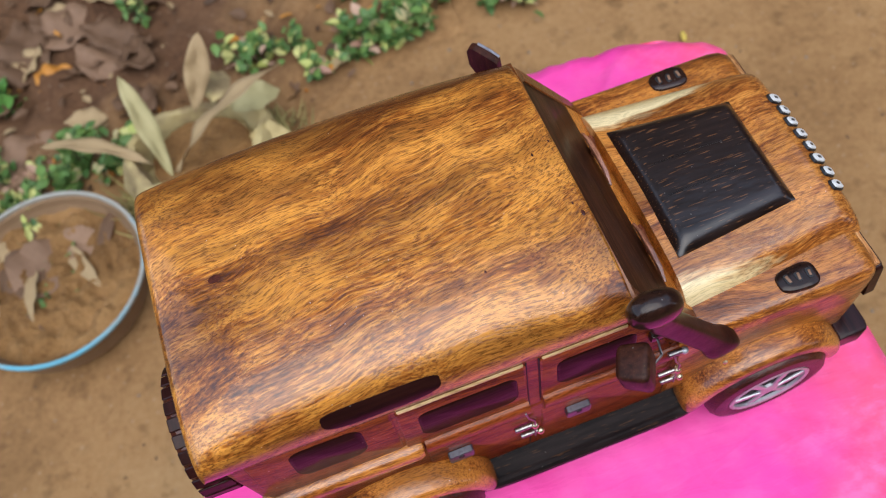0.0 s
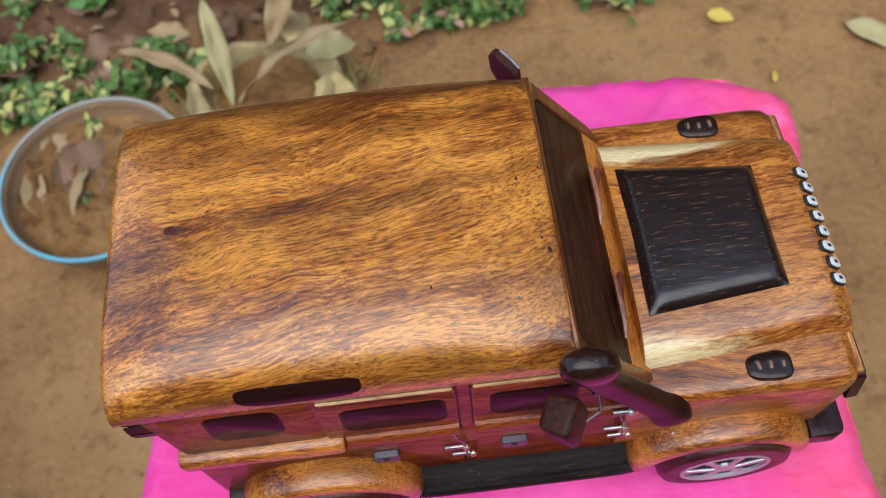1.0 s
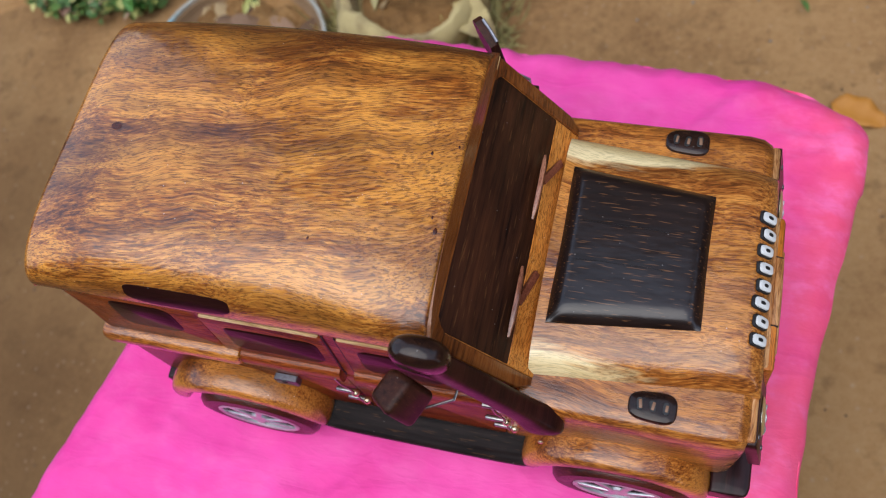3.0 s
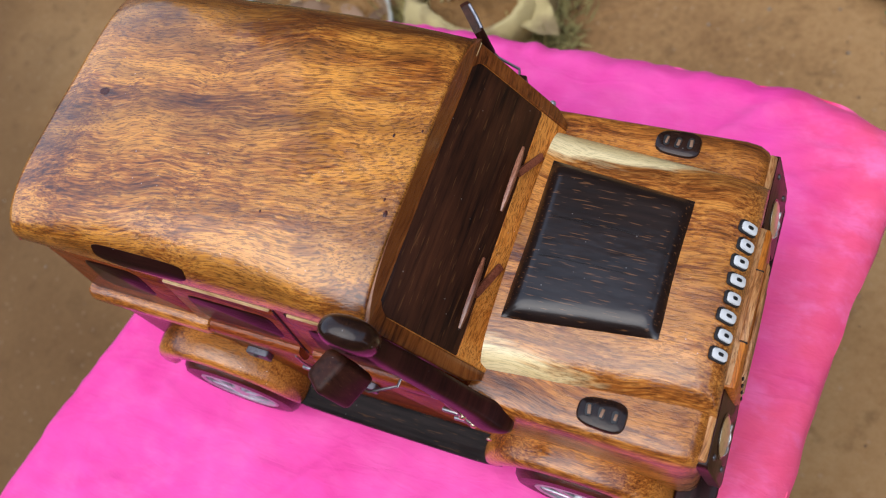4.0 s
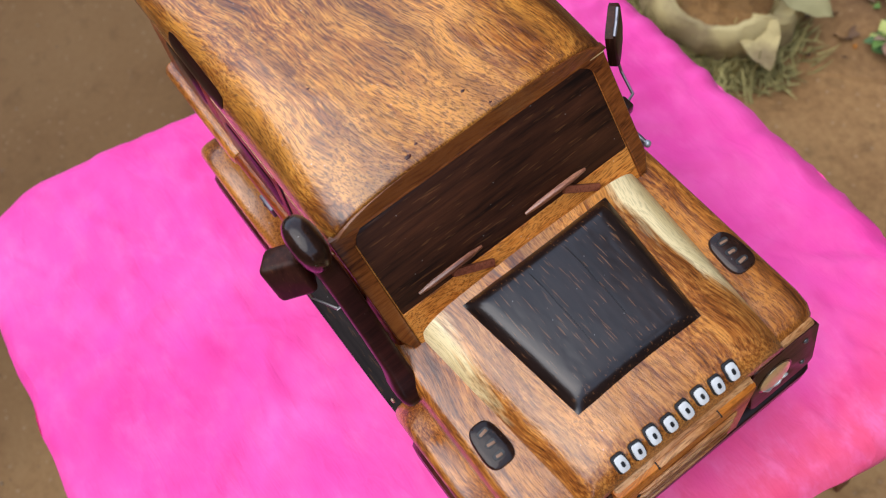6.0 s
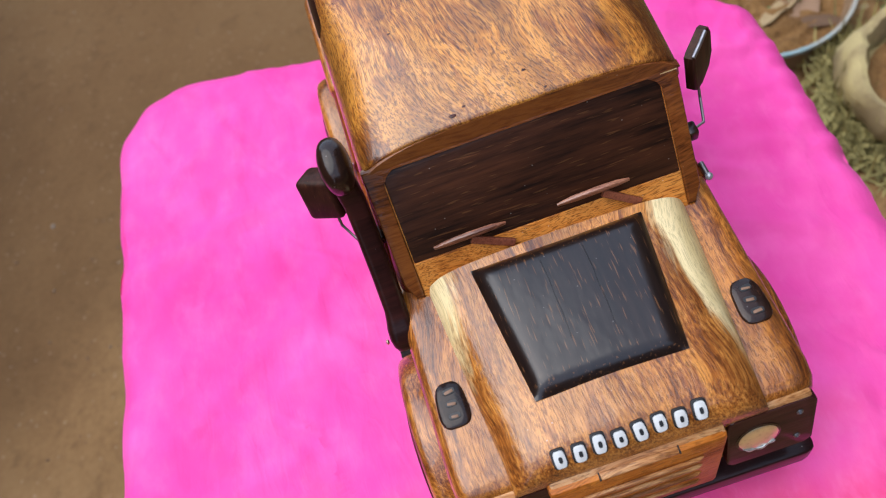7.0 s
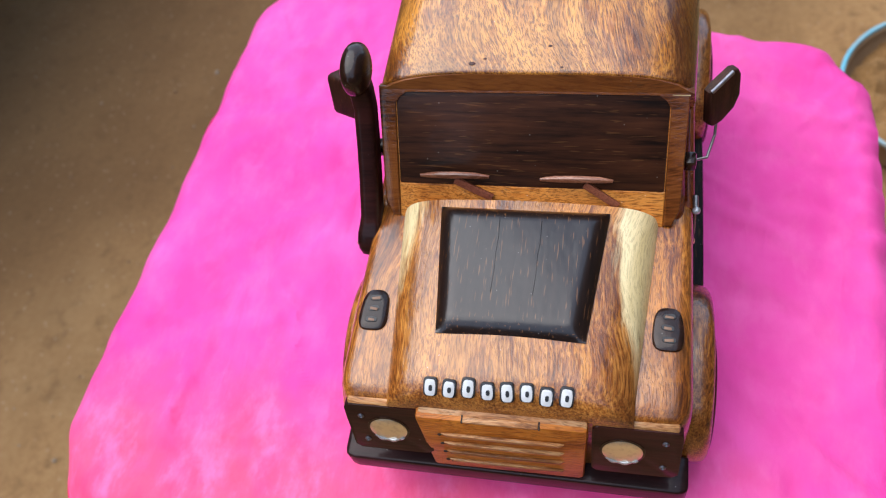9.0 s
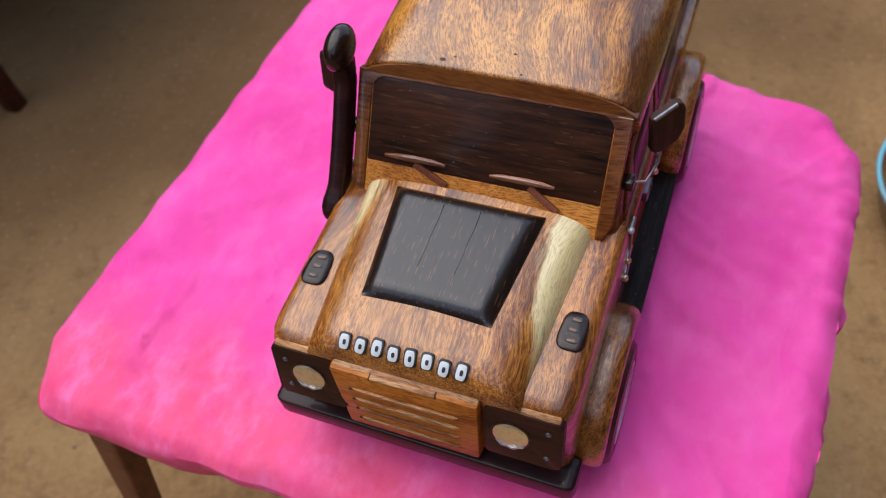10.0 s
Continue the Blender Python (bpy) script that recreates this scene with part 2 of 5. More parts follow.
def cloth_material():
    """Hot pink dyed cotton with a woven thread, soft creases and a coral stain of dye."""
    n = Nodes("pink_cloth")
    p = n.place
    x, y, _ = n.split(p)
    blot = n.noise(p, 7.0, 4.0, 0.6)
    col = n.ramp(blot, [(0.32, (0.74, 0.041, 0.28)), (0.5, (0.83, 0.067, 0.345)), (0.68, (0.93, 0.118, 0.43))])
    near = n.math("MULTIPLY_ADD", x, 6.5, n.math("MULTIPLY_ADD", y, -0.8, -0.78))
    dye = n.ramp(n.math("ADD", near, n.math("MULTIPLY_ADD", n.noise(p, 16.0, 4.0), 1.0, -0.5)), [(0.0, 0.0), (0.55, 1.0)])
    col = n.mix(n.math("MULTIPLY", dye, 0.9), col, (0.86, 0.090, 0.19))
    fade = n.ramp(n.noise(p, 34.0, 5.0, 0.7), [(0.45, 0.0), (0.75, 1.0)])
    col = n.mix(n.math("MULTIPLY", fade, 0.05), col, (0.95, 0.32, 0.55))
    bloom = n.ramp(n.noise(n.mapped(p, (30, 46, 30), (0, 0, 20), (2, 5, 1)), 1.0, 4.0, 0.65), [(0.40, 0.0), (0.50, 0.18), (0.66, 1.0)])
    col = n.mix(n.math("MULTIPLY", bloom, n.math("MULTIPLY_ADD", dye, 0.34, 0.20)), col, (0.96, 0.21, 0.50))
    soak = n.ramp(n.noise(n.mapped(p, (26, 40, 26), (0, 0, 15), (7, 1, 3)), 1.0, 4.0, 0.65), [(0.50, 0.0), (0.66, 1.0)])
    col = n.mix(n.math("MULTIPLY", soak, n.math("MULTIPLY_ADD", dye, 0.30, 0.10)), col, (0.74, 0.040, 0.18))
    thread = n.noise(n.mapped(p, (2600, 700, 900)), 1.0, 1.0)
    weave = n.noise(n.mapped(p, (700, 2600, 900)), 1.0, 1.0)
    crease = n.noise(n.mapped(p, (26, 20, 22), (0, 0, 35)), 1.0, 2.5, 0.5, distort=0.5)
    wrinkle = n.noise(n.mapped(p, (40, 150, 80), (0, 0, 24)), 1.0, 3.0, 0.6, distort=0.8)
    ridge = n.math("ABSOLUTE", n.math("SUBTRACT", n.noise(n.mapped(p, (14, 30, 20), (0, 0, -28), (4, 2, 0)), 1.0, 2.0, 0.5, distort=0.6), 0.5))
    ridge = n.ramp(ridge, [(0.0, 1.0), (0.07, 0.0)])
    fine = n.bump(ridge, 0.12, 0.0020, n.bump(wrinkle, 0.32, 0.0016, n.bump(n.math("ADD", thread, weave), 0.12, 0.0002)))
    return n.done(Base_Color=col, Roughness=0.62, Normal=n.bump(crease, 0.60, 0.005, fine), Sheen_Weight=0.05, Sheen_Roughness=0.4, Sheen_Tint=(1.0, 0.55, 0.9), Specular_IOR_Level=0.15)


CLOTH = cloth_material()


def soil_material(name, a, b, c, scale=1.0, onto=None):
    """Trodden sandy earth: broad patches of tone, grit, small stones, and shade painted towards -x and -y."""
    n = Nodes(name)
    p = n.mapped(n.place, (scale,) * 3)
    broad = n.noise(p, 2.6, 5.0, 0.6)
    grit = n.noise(p, 120.0, 4.0, 0.7)
    fine = n.noise(p, 520.0, 2.0, 0.6)
    col = n.ramp(n.math("ADD", n.math("MULTIPLY", broad, 0.7), n.math("MULTIPLY", grit, 0.3)), [(0.36, a), (0.5, b), (0.66, c)])
    spots = n.ramp(n.noise(p, 38.0, 3.0, 0.6), [(0.56, 0.0), (0.70, 1.0)])
    col = n.mix(n.math("MULTIPLY", spots, 0.45), col, tuple(v * 0.45 for v in a))
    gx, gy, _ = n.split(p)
    # Shade painted into the soil: darker towards -x and -y, ragged with noise.
    painted_shade = n.math("ADD", n.math("MULTIPLY_ADD", gx, -0.95, -0.24), n.math("MULTIPLY_ADD", gy, -0.75, n.math("MULTIPLY_ADD", n.noise(p, 3.5, 4.0), 0.6, -0.3)))
    col = n.mix(n.ramp(painted_shade, [(-0.05, 0.0), (0.40, 0.72)]), col, tuple(v * 0.45 for v in a))
    stone = n.ramp(n.cells(p, 70.0), [(0.10, 1.0), (0.16, 0.0)])
    col = n.mix(n.math("MULTIPLY", stone, n.math("MULTIPLY", grit, 0.5)), col, (0.42, 0.32, 0.23))
    col = n.mix(n.math("MULTIPLY", fine, 0.25), col, tuple(v * 0.5 for v in b))
    if onto:
        ragged = n.math("MULTIPLY_ADD", n.noise(n.place, 9.0, 5.0, 0.65), 0.9, -0.45)
        lawn = n.math("MINIMUM", n.math("MULTIPLY_ADD", gx, -3.2, 0.25), n.math("MULTIPLY_ADD", gy, 6.0, -3.05))
        other = n.ramp(n.math("ADD", n.math("MULTIPLY", n.noise(n.place, 2.6, 5.0, 0.6), 0.7), n.math("MULTIPLY", n.noise(n.place, 120.0, 4.0, 0.7), 0.3)), [(0.36, onto[0]), (0.5, onto[1]), (0.66, onto[2])])
        col = n.mix(n.ramp(n.math("ADD", lawn, ragged), [(0.0, 0.0), (0.75, 1.0)]), other, col)
    lump = n.bump(n.noise(p, 26.0, 5.0, 0.65), 0.6, 0.006)
    return n.done(Base_Color=col, Roughness=0.92, Normal=n.bump(grit, 0.6, 0.002, lump), Specular_IOR_Level=0.2)


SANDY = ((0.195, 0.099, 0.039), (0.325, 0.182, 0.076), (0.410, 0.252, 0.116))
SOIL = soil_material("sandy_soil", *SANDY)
CRUMB = plain("earth_crumb", (0.15, 0.085, 0.042), 0.95, 0.5, 200.0, 0.5)
BED = soil_material("dark_bed_soil", (0.040, 0.019, 0.010), (0.100, 0.049, 0.024), (0.175, 0.094, 0.048), 1.0, SANDY)


def leaf_material(name, colour, other, rough=0.5, through_light=0.25):
    n = Nodes(name)
    pick = n.tree.nodes.new("ShaderNodeNewGeometry").outputs["Random Per Island"]
    blot = n.noise(n.place, 90.0, 3.0)
    fac = n.math("ADD", n.math("MULTIPLY", pick, 0.7), n.math("MULTIPLY", blot, 0.4))
    col = n.ramp(fac, [(0.2, colour), (0.85, other)])
    return n.done(Base_Color=col, Roughness=rough, Normal=n.bump(blot, 0.3, 0.001), Specular_IOR_Level=0.35)


GREEN = leaf_material("green_leaf", (0.050, 0.115, 0.028), (0.135, 0.235, 0.058))
LIME = leaf_material("yellow_green_leaf", (0.34, 0.38, 0.09), (0.55, 0.52, 0.20))
PINK_LEAF = leaf_material("pinkish_leaf", (0.35, 0.19, 0.13), (0.45, 0.30, 0.20))
DEAD = leaf_material("dead_brown_leaf", (0.052, 0.026, 0.012), (0.155, 0.085, 0.045), 0.7)
TAN = leaf_material("dry_tan_leaf", (0.25, 0.17, 0.085), (0.38, 0.27, 0.14), 0.75)
ASH = leaf_material("pinkish_grey_dead_leaf", (0.095, 0.049, 0.025), (0.250, 0.148, 0.088), 0.7)
ORANGE = leaf_material("orange_leaf", (0.36, 0.13, 0.018), (0.46, 0.20, 0.03), 0.6)
YELLOW = leaf_material("yellow_leaf", (0.52, 0.36, 0.06), (0.60, 0.46, 0.10), 0.6)
SAGE = leaf_material("grey_green_leaf", (0.30, 0.27, 0.12), (0.44, 0.38, 0.19), 0.6)
STEM = plain("stem", (0.10, 0.075, 0.04), 0.8)
FIBRE = leaf_material("dry_moss_fibre", (0.17, 0.14, 0.05), (0.40, 0.34, 0.13), 0.9)


def sack_material():
    """Pale yellow woven fabric, stained with earth in broad patches."""
    n = Nodes("yellowed_bag_fabric")
    stain = n.ramp(n.noise(n.place, 17.0, 4.0, 0.6), [(0.44, 0.0), (0.60, 1.0)])
    col = n.mix(n.math("MULTIPLY", stain, 0.85), (0.50, 0.40, 0.18), (0.21, 0.145, 0.072))
    weave = n.noise(n.mapped(n.place, (300, 300, 900)), 1.0, 2.0)
    return n.done(Base_Color=n.mix(n.math("MULTIPLY", weave, 0.35), col, (0.16, 0.11, 0.06)), Roughness=0.85, Normal=n.bump(n.noise(n.place, 40.0, 4.0), 0.6, 0.004, n.bump(weave, 0.3, 0.0006)))


SACK = sack_material()



def pot_material():
    """Sky-blue plastic, bleached and dusty in broad patches."""
    n = Nodes("faded_blue_plastic")
    dust = n.ramp(n.math("ADD", n.noise(n.place, 9.0, 5.0, 0.65), n.math("MULTIPLY", n.split(n.place)[1], 1.6)), [(0.34, 0.0), (0.56, 0.88)])
    col = n.mix(dust, (0.13, 0.46, 0.60), (0.38, 0.33, 0.26))
    fine = n.noise(n.place, 160.0, 3.0)
    return n.done(Base_Color=n.mix(n.math("MULTIPLY", fine, 0.3), col, (0.12, 0.10, 0.08)), Roughness=0.5, Normal=n.bump(fine, 0.2, 0.0005))


POT_BLUE = pot_material()
POT_DIRT = plain("dirty_pot_wall", (0.27, 0.165, 0.085), 0.85, 0.6, 40.0)
STONE = plain("small_stone", (0.25, 0.19, 0.135), 0.9, 0.5, 150.0, 0.5, 0.0, 0.001)


# ---- mesh helpers ----
def part(name, bm, material, parent=None, label="", smooth=True):
    """Links a bmesh as one mesh object under a thing or a part."""
    bmesh.ops.recalc_face_normals(bm, faces=bm.faces)
    me = bpy.data.meshes.new(name)
    bm.to_mesh(me)
    bm.free()
    me.materials.append(material)
    if smooth:
        me.polygons.foreach_set("use_smooth", [True] * len(me.polygons))
        me.set_sharp_from_angle(angle=radians(38))
    ob = new(name, me)
    ob.parent = parent
    if label:
        ob["label"] = label
    return ob


def block(size, at=(0, 0, 0), bevel=0.001, segs=3, turn=(0, 0, 0), taper=None):
    """A bevelled block; taper: a function that moves a vertex in local terms before it is turned and placed."""
    bm = bmesh.new()
    bmesh.ops.create_cube(bm, size=1.0)
    for v in bm.verts:
        v.co = Vector((v.co.x * size[0], v.co.y * size[1], v.co.z * size[2]))
        if taper:
            v.co = Vector(taper(v.co))
    if bevel:
        bmesh.ops.bevel(bm, geom=bm.edges[:], offset=bevel, segments=segs, profile=0.5, affect="EDGES", clamp_overlap=True)
    bmesh.ops.transform(bm, matrix=pose(*at, *turn), verts=bm.verts)
    return bm


def skin(rings, caps=True, closed=True):
    """A surface through rings of equal length."""
    bm = bmesh.new()
    rows = [[bm.verts.new(p) for p in ring] for ring in rings]
    n = len(rows[0])
    for a, b in zip(rows, rows[1:]):
        for k in range(n if closed else n - 1):
            bm.faces.new((a[k], a[(k + 1) % n], b[(k + 1) % n], b[k]))
    if caps:
        bm.faces.new(rows[0]), bm.faces.new(rows[-1])
    return bm


def sheet(fn, us, vs):
    """A grid through fn(u, v)."""
    bm = bmesh.new()
    rows = [[bm.verts.new(fn(u, v)) for v in vs] for u in us]
    for a, b in zip(rows, rows[1:]):
        for k in range(len(vs) - 1):
            bm.faces.new((a[k], a[k + 1], b[k + 1], b[k]))
    return bm


def steps(a, b, n):
    return [a + (b - a) * k / (n - 1) for k in range(n)]


def squircle(a, b, n=24, power=4.0):
    """Points of a rounded rectangle with half sizes a, b."""
    out = []
    for k in range(n):
        w = 2 * math.pi * (k + 0.5) / n
        c, s = math.cos(w), math.sin(w)
        out.append((a * math.copysign(abs(c) ** (2 / power), c), b * math.copysign(abs(s) ** (2 / power), s)))
    return out


def tube(path, sizes, n=12, power=2.0, up=(0, 0, 1)):
    """A rod along a path; sizes: (half width, half height) at each point."""
    rings = []
    pts = [Vector(p) for p in path]
    for k, p in enumerate(pts):
        way = (pts[min(k + 1, len(pts) - 1)] - pts[max(k - 1, 0)]).normalized()
        side = way.cross(Vector(up)).normalized()
        top = side.cross(way)
        a, b = sizes[k] if isinstance(sizes, list) else sizes
        rings.append([p + side * u + top * v for u, v in squircle(a, b, n, power)])
    return skin(rings)


def bead(at, r, squash=(1, 1, 1), u=12, v=8):
    bm = bmesh.new()
    bmesh.ops.create_uvsphere(bm, u_segments=u, v_segments=v, radius=r)
    bmesh.ops.transform(bm, matrix=Matrix.Translation(at) @ Matrix.Diagonal((*squash, 1)), verts=bm.verts)
    return bm


def lathe(profile, n=40, matrix=Matrix(), caps=True):
    """Turns (radius, height) pairs round local z."""
    rings = [[matrix @ Vector((r * math.cos(2 * math.pi * k / n), r * math.sin(2 * math.pi * k / n), h)) for k in range(n)] for r, h in profile]
    return skin(rings, caps)


def prism(outline, depth, matrix=Matrix(), bevel=0.0, segs=2):
    """An outline in local x, y raised by depth along local z, its upper edge rounded."""
    bm = bmesh.new()
    low = [bm.verts.new((x, y, 0)) for x, y in outline]
    top = [bm.verts.new((x, y, depth)) for x, y in outline]
    n = len(outline)
    for k in range(n):
        bm.faces.new((low[k], low[(k + 1) % n], top[(k + 1) % n], top[k]))
    bm.faces.new(low[::-1])
    cap = bm.faces.new(top)
    if bevel:
        bmesh.ops.bevel(bm, geom=list(cap.edges), offset=bevel, segments=segs, profile=0.5, affect="EDGES", clamp_overlap=True)
    bmesh.ops.transform(bm, matrix=matrix, verts=bm.verts)
    return bm


def joined(*parts):
    bm = bmesh.new()
    for other in parts:
        me = bpy.data.meshes.new("tmp")
        other.to_mesh(me)
        other.free()
        bm.from_mesh(me)
        bpy.data.meshes.remove(me)
    return bm


def empty(name, at=(0, 0, 0), label="", category="", group="", kind=""):
    ob = new(name)
    ob.empty_display_size = 0.02
    ob.location = at
    return tagged(ob, label, category, group, kind)


# ---- ground ----
def lie(x, y):
    """Height of the earth at a place: it falls gently towards the flower bed."""
    slope = 0.09 * max(-1.0, min(0.8, x))
    near = 0.005 * noise.fractal(Vector((x * 5, y * 5, 0.3)), 0.7, 2.0, 3)
    return -0.335 + slope + near


def bumpy(x, y):
    return lie(x, y) + 0.003 * noise.fractal(Vector((x * 24, y * 24, 4.1)), 0.8, 2.0, 3)


def spread(k, n):
    """Grid lines close together in the middle and far apart towards the horizon."""
    s = 2 * k / (n - 1) - 1
    return math.copysign(1.6 * abs(s) + 400 * abs(s) ** 9, s)


lines = [spread(k, 181) for k in range(181)]
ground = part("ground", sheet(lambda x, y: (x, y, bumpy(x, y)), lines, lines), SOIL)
tagged(ground, "trodden sandy brown earth with grit, shade painted towards -x and -y", "ground", kind="structure")
bed_edge = lambda x: 0.50 + 0.03 * math.sin(x * 9) + 0.02 * math.sin(x * 23 + 1) + (0.12 * max(0.0, x - 0.05))
bed = part("flower_bed", sheet(lambda u, v: (u, bed_edge(u) + v * 1.1, bumpy(u, bed_edge(u) + v * 1.1) + 0.004 + 0.016 * min(1.0, v * 12) * min(1.0, (1 - v) * 12) * min(1.0, (0.16 - u) * 7) * (0.5 + noise.fractal(Vector((u * 18, v * 20, 1.7)), 0.8, 2.0, 3)) - (0.012 if v in (0.0, 1.0) or u > 0.159 else 0.0)), steps(-1.6, 0.16, 130), steps(0.0, 1.0, 70)), BED)
tagged(bed, "dark crumbly soil of a flower bed", "soil", kind="structure")

# Unseen tall dark wall, added to block +y sky and darken reflections there.
wall = part("unseen_wall_north", block((6.6, 0.22, 6.0), (1.0, 2.3, 2.6), 0.01), plain("unseen_wall_dark", (0.060, 0.048, 0.036), 0.9, 0.5, 3.0, 0.4, 0.0, 0.01))
tagged(wall, "tall dark unseen wall added to block sky and darken reflections", "wall", kind="structure")

# Unseen low wall added to cut light from -x; roof still reflects sky above.
west = part("unseen_wall_west", block((0.22, 4.06, 0.9), (-2.2, 0.15, -0.10), 0.01), wall.data.materials[0])
tagged(west, "low unseen wall added to cut low sky from -x", "wall", kind="structure")

# Added wall, not visible: keeps low -y sky off the car's flank.
south = part("unseen_wall_south", block((5.2, 0.22, 2.2), (0.4, -2.0, 0.5), 0.01), wall.data.materials[0])
tagged(south, "unseen wall added to cut low sky on the car's -y flank", "wall", kind="structure")

# Not visible; added so front-facing surfaces reflect a dark wall, not bright sky.
east = part("unseen_wall_east", block((0.22, 4.06, 3.0), (3.9, 0.15, 1.1), 0.01), wall.data.materials[0])
tagged(east, "unseen wall added to block low +x sky and darken front reflections", "wall", kind="structure")

# ---- stool and cloth ----
stool = empty("stool", (0, -0.04, -0.33), "dark wooden stool under a pink cloth", "stool")


def stool_part(name, bm, mat, label=""):
    bmesh.ops.transform(bm, matrix=Matrix.Translation((0, 0.04, 0.33)), verts=bm.verts)
    return part(name, bm, mat, stool, label)


stool_part("seat", block((0.365, 0.410, 0.026), (0.0185, -0.043, -0.0175), 0.03, 4), LEG)
for (lx, ly), (fx, fy) in (((0.194, -0.221), (0.231, -0.276)), ((0.190, 0.128), (0.236, 0.174)), ((-0.148, -0.221), (-0.185, -0.272)), ((-0.140, 0.125), (-0.172, 0.172))):
    foot = lie(fx, fy) - 0.004
    stool_part("leg", tube([(lx, ly, -0.026), (lx + (fx - lx) * 0.5, ly + (fy - ly) * 0.5, (foot - 0.026) * 0.5), (fx, fy, foot)], [(0.0105, 0.0105), (0.0095, 0.0095), (0.0080, 0.0080)], 20, 8.0, (0, 1, 0)), LEG)
for ly in (-0.222, 0.130):
    stool_part("rail", block((0.31, 0.016, 0.034), (0.020, ly, -0.044), 0.003), LEG)
for lx in (-0.145, 0.188):
    stool_part("rail", block((0.016, 0.32, 0.034), (lx, -0.046, -0.044), 0.003), LEG)

CLOTH_EDGE = [(0.205, -0.03), (0.205, -0.16), (0.207, -0.262), (0.150, -0.282), (0.03, -0.270), (-0.10, -0.259), (-0.200, -0.252), (-0.229, -0.230), (-0.240, -0.190), (-0.210, -0.07), (-0.197, 0.02), (-0.180, 0.09), (-0.170, 0.132), (-0.163, 0.174), (-0.124, 0.202), (-0.06, 0.202), (0.03, 0.199), (0.10, 0.197), (0.186, 0.190), (0.236, 0.162), (0.222, 0.07)]


def round_loop(points, per=12):
    """A closed curve through points, with slightly rounded corners."""
    out, n = [], len(points)
    for k in range(n):
        a, b = Vector(points[k]), Vector(points[(k + 1) % n])
        out += [a + (b - a) * s / per for s in range(per)]
    m = len(out)
    for _ in range(2):
        out = [sum((out[(k + d) % m] for d in range(-3, 4)), Vector((0, 0))) / 7 for k in range(m)]
    return [p + 0.0022 * Vector((noise.noise(Vector((p.x * 40, p.y * 40, 0))), noise.noise(Vector((p.x * 40, p.y * 40, 9))))) for p in out]


fold_rng = random.Random(77)
FOLDS = []
for k in range(84):
    FOLDS.append((fold_rng.uniform(-0.22, 0.22), fold_rng.choice((fold_rng.uniform(-0.27, -0.09), fold_rng.uniform(-0.27, -0.09), fold_rng.uniform(0.08, 0.19))), fold_rng.gauss(0.25, 0.6), fold_rng.uniform(0.02, 0.075), fold_rng.uniform(0.0020, 0.0054), fold_rng.uniform(0.0010, 0.0042)))

for k in range(26):
    side = fold_rng.choice((-1, -1, 1))
    FOLDS.append((fold_rng.uniform(-0.20, 0.22), fold_rng.uniform(-0.25, -0.10) if side < 0 else fold_rng.uniform(0.10, 0.18), fold_rng.gauss(1.2, 0.7), fold_rng.uniform(0.03, 0.07), fold_rng.uniform(0.006, 0.014), fold_rng.uniform(0.0016, 0.0042)))


for k in range(18):
    side = 1 if k < 11 else -1
    FOLDS.append((fold_rng.uniform(-0.12, 0.20), side * fold_rng.uniform(0.115, 0.165) - 0.05 * (side < 0), side * fold_rng.gauss(1.15, 0.35), fold_rng.uniform(0.035, 0.075), fold_rng.uniform(0.0045, 0.0090), fold_rng.uniform(0.0028, 0.0055)))


def crease(x, y):
    """Soft folds of the cloth on the seat."""
    fold = 0.0
    for cx, cy, ang, length, wide, high in FOLDS:
        dx, dy = x - cx, y - cy
        if dx * dx + dy * dy > 0.03:
            continue
        u, w = dx * math.cos(ang) + dy * math.sin(ang), dy * math.cos(ang) - dx * math.sin(ang)
        w += 0.012 * noise.noise(Vector((u * 22, cx * 9, cy * 9)))
        fold += 0.55 * high * math.exp(-(u / length) ** 2 - (w / wide) ** 2)
    return 0.0062 * math.tanh(fold / 0.0062) + 0.0014 * noise.fractal(Vector((x, y, 0)) * 20, 0.8, 2.0, 3)


def gather(p, f):
    """Small tucks where the cloth turns over the seat's far edge."""
    if f < 0.86 or p.y < 0.10:
        return 0.0
    tuck = noise.noise(Vector((p.x * 95, f * 9, 1.3))) + 0.6 * noise.noise(Vector((p.x * 40, f * 14, 6.1)))
    return 0.0035 * tuck * min(1.0, (f - 0.86) / 0.09) * min(1.0, (p.y - 0.10) / 0.05)


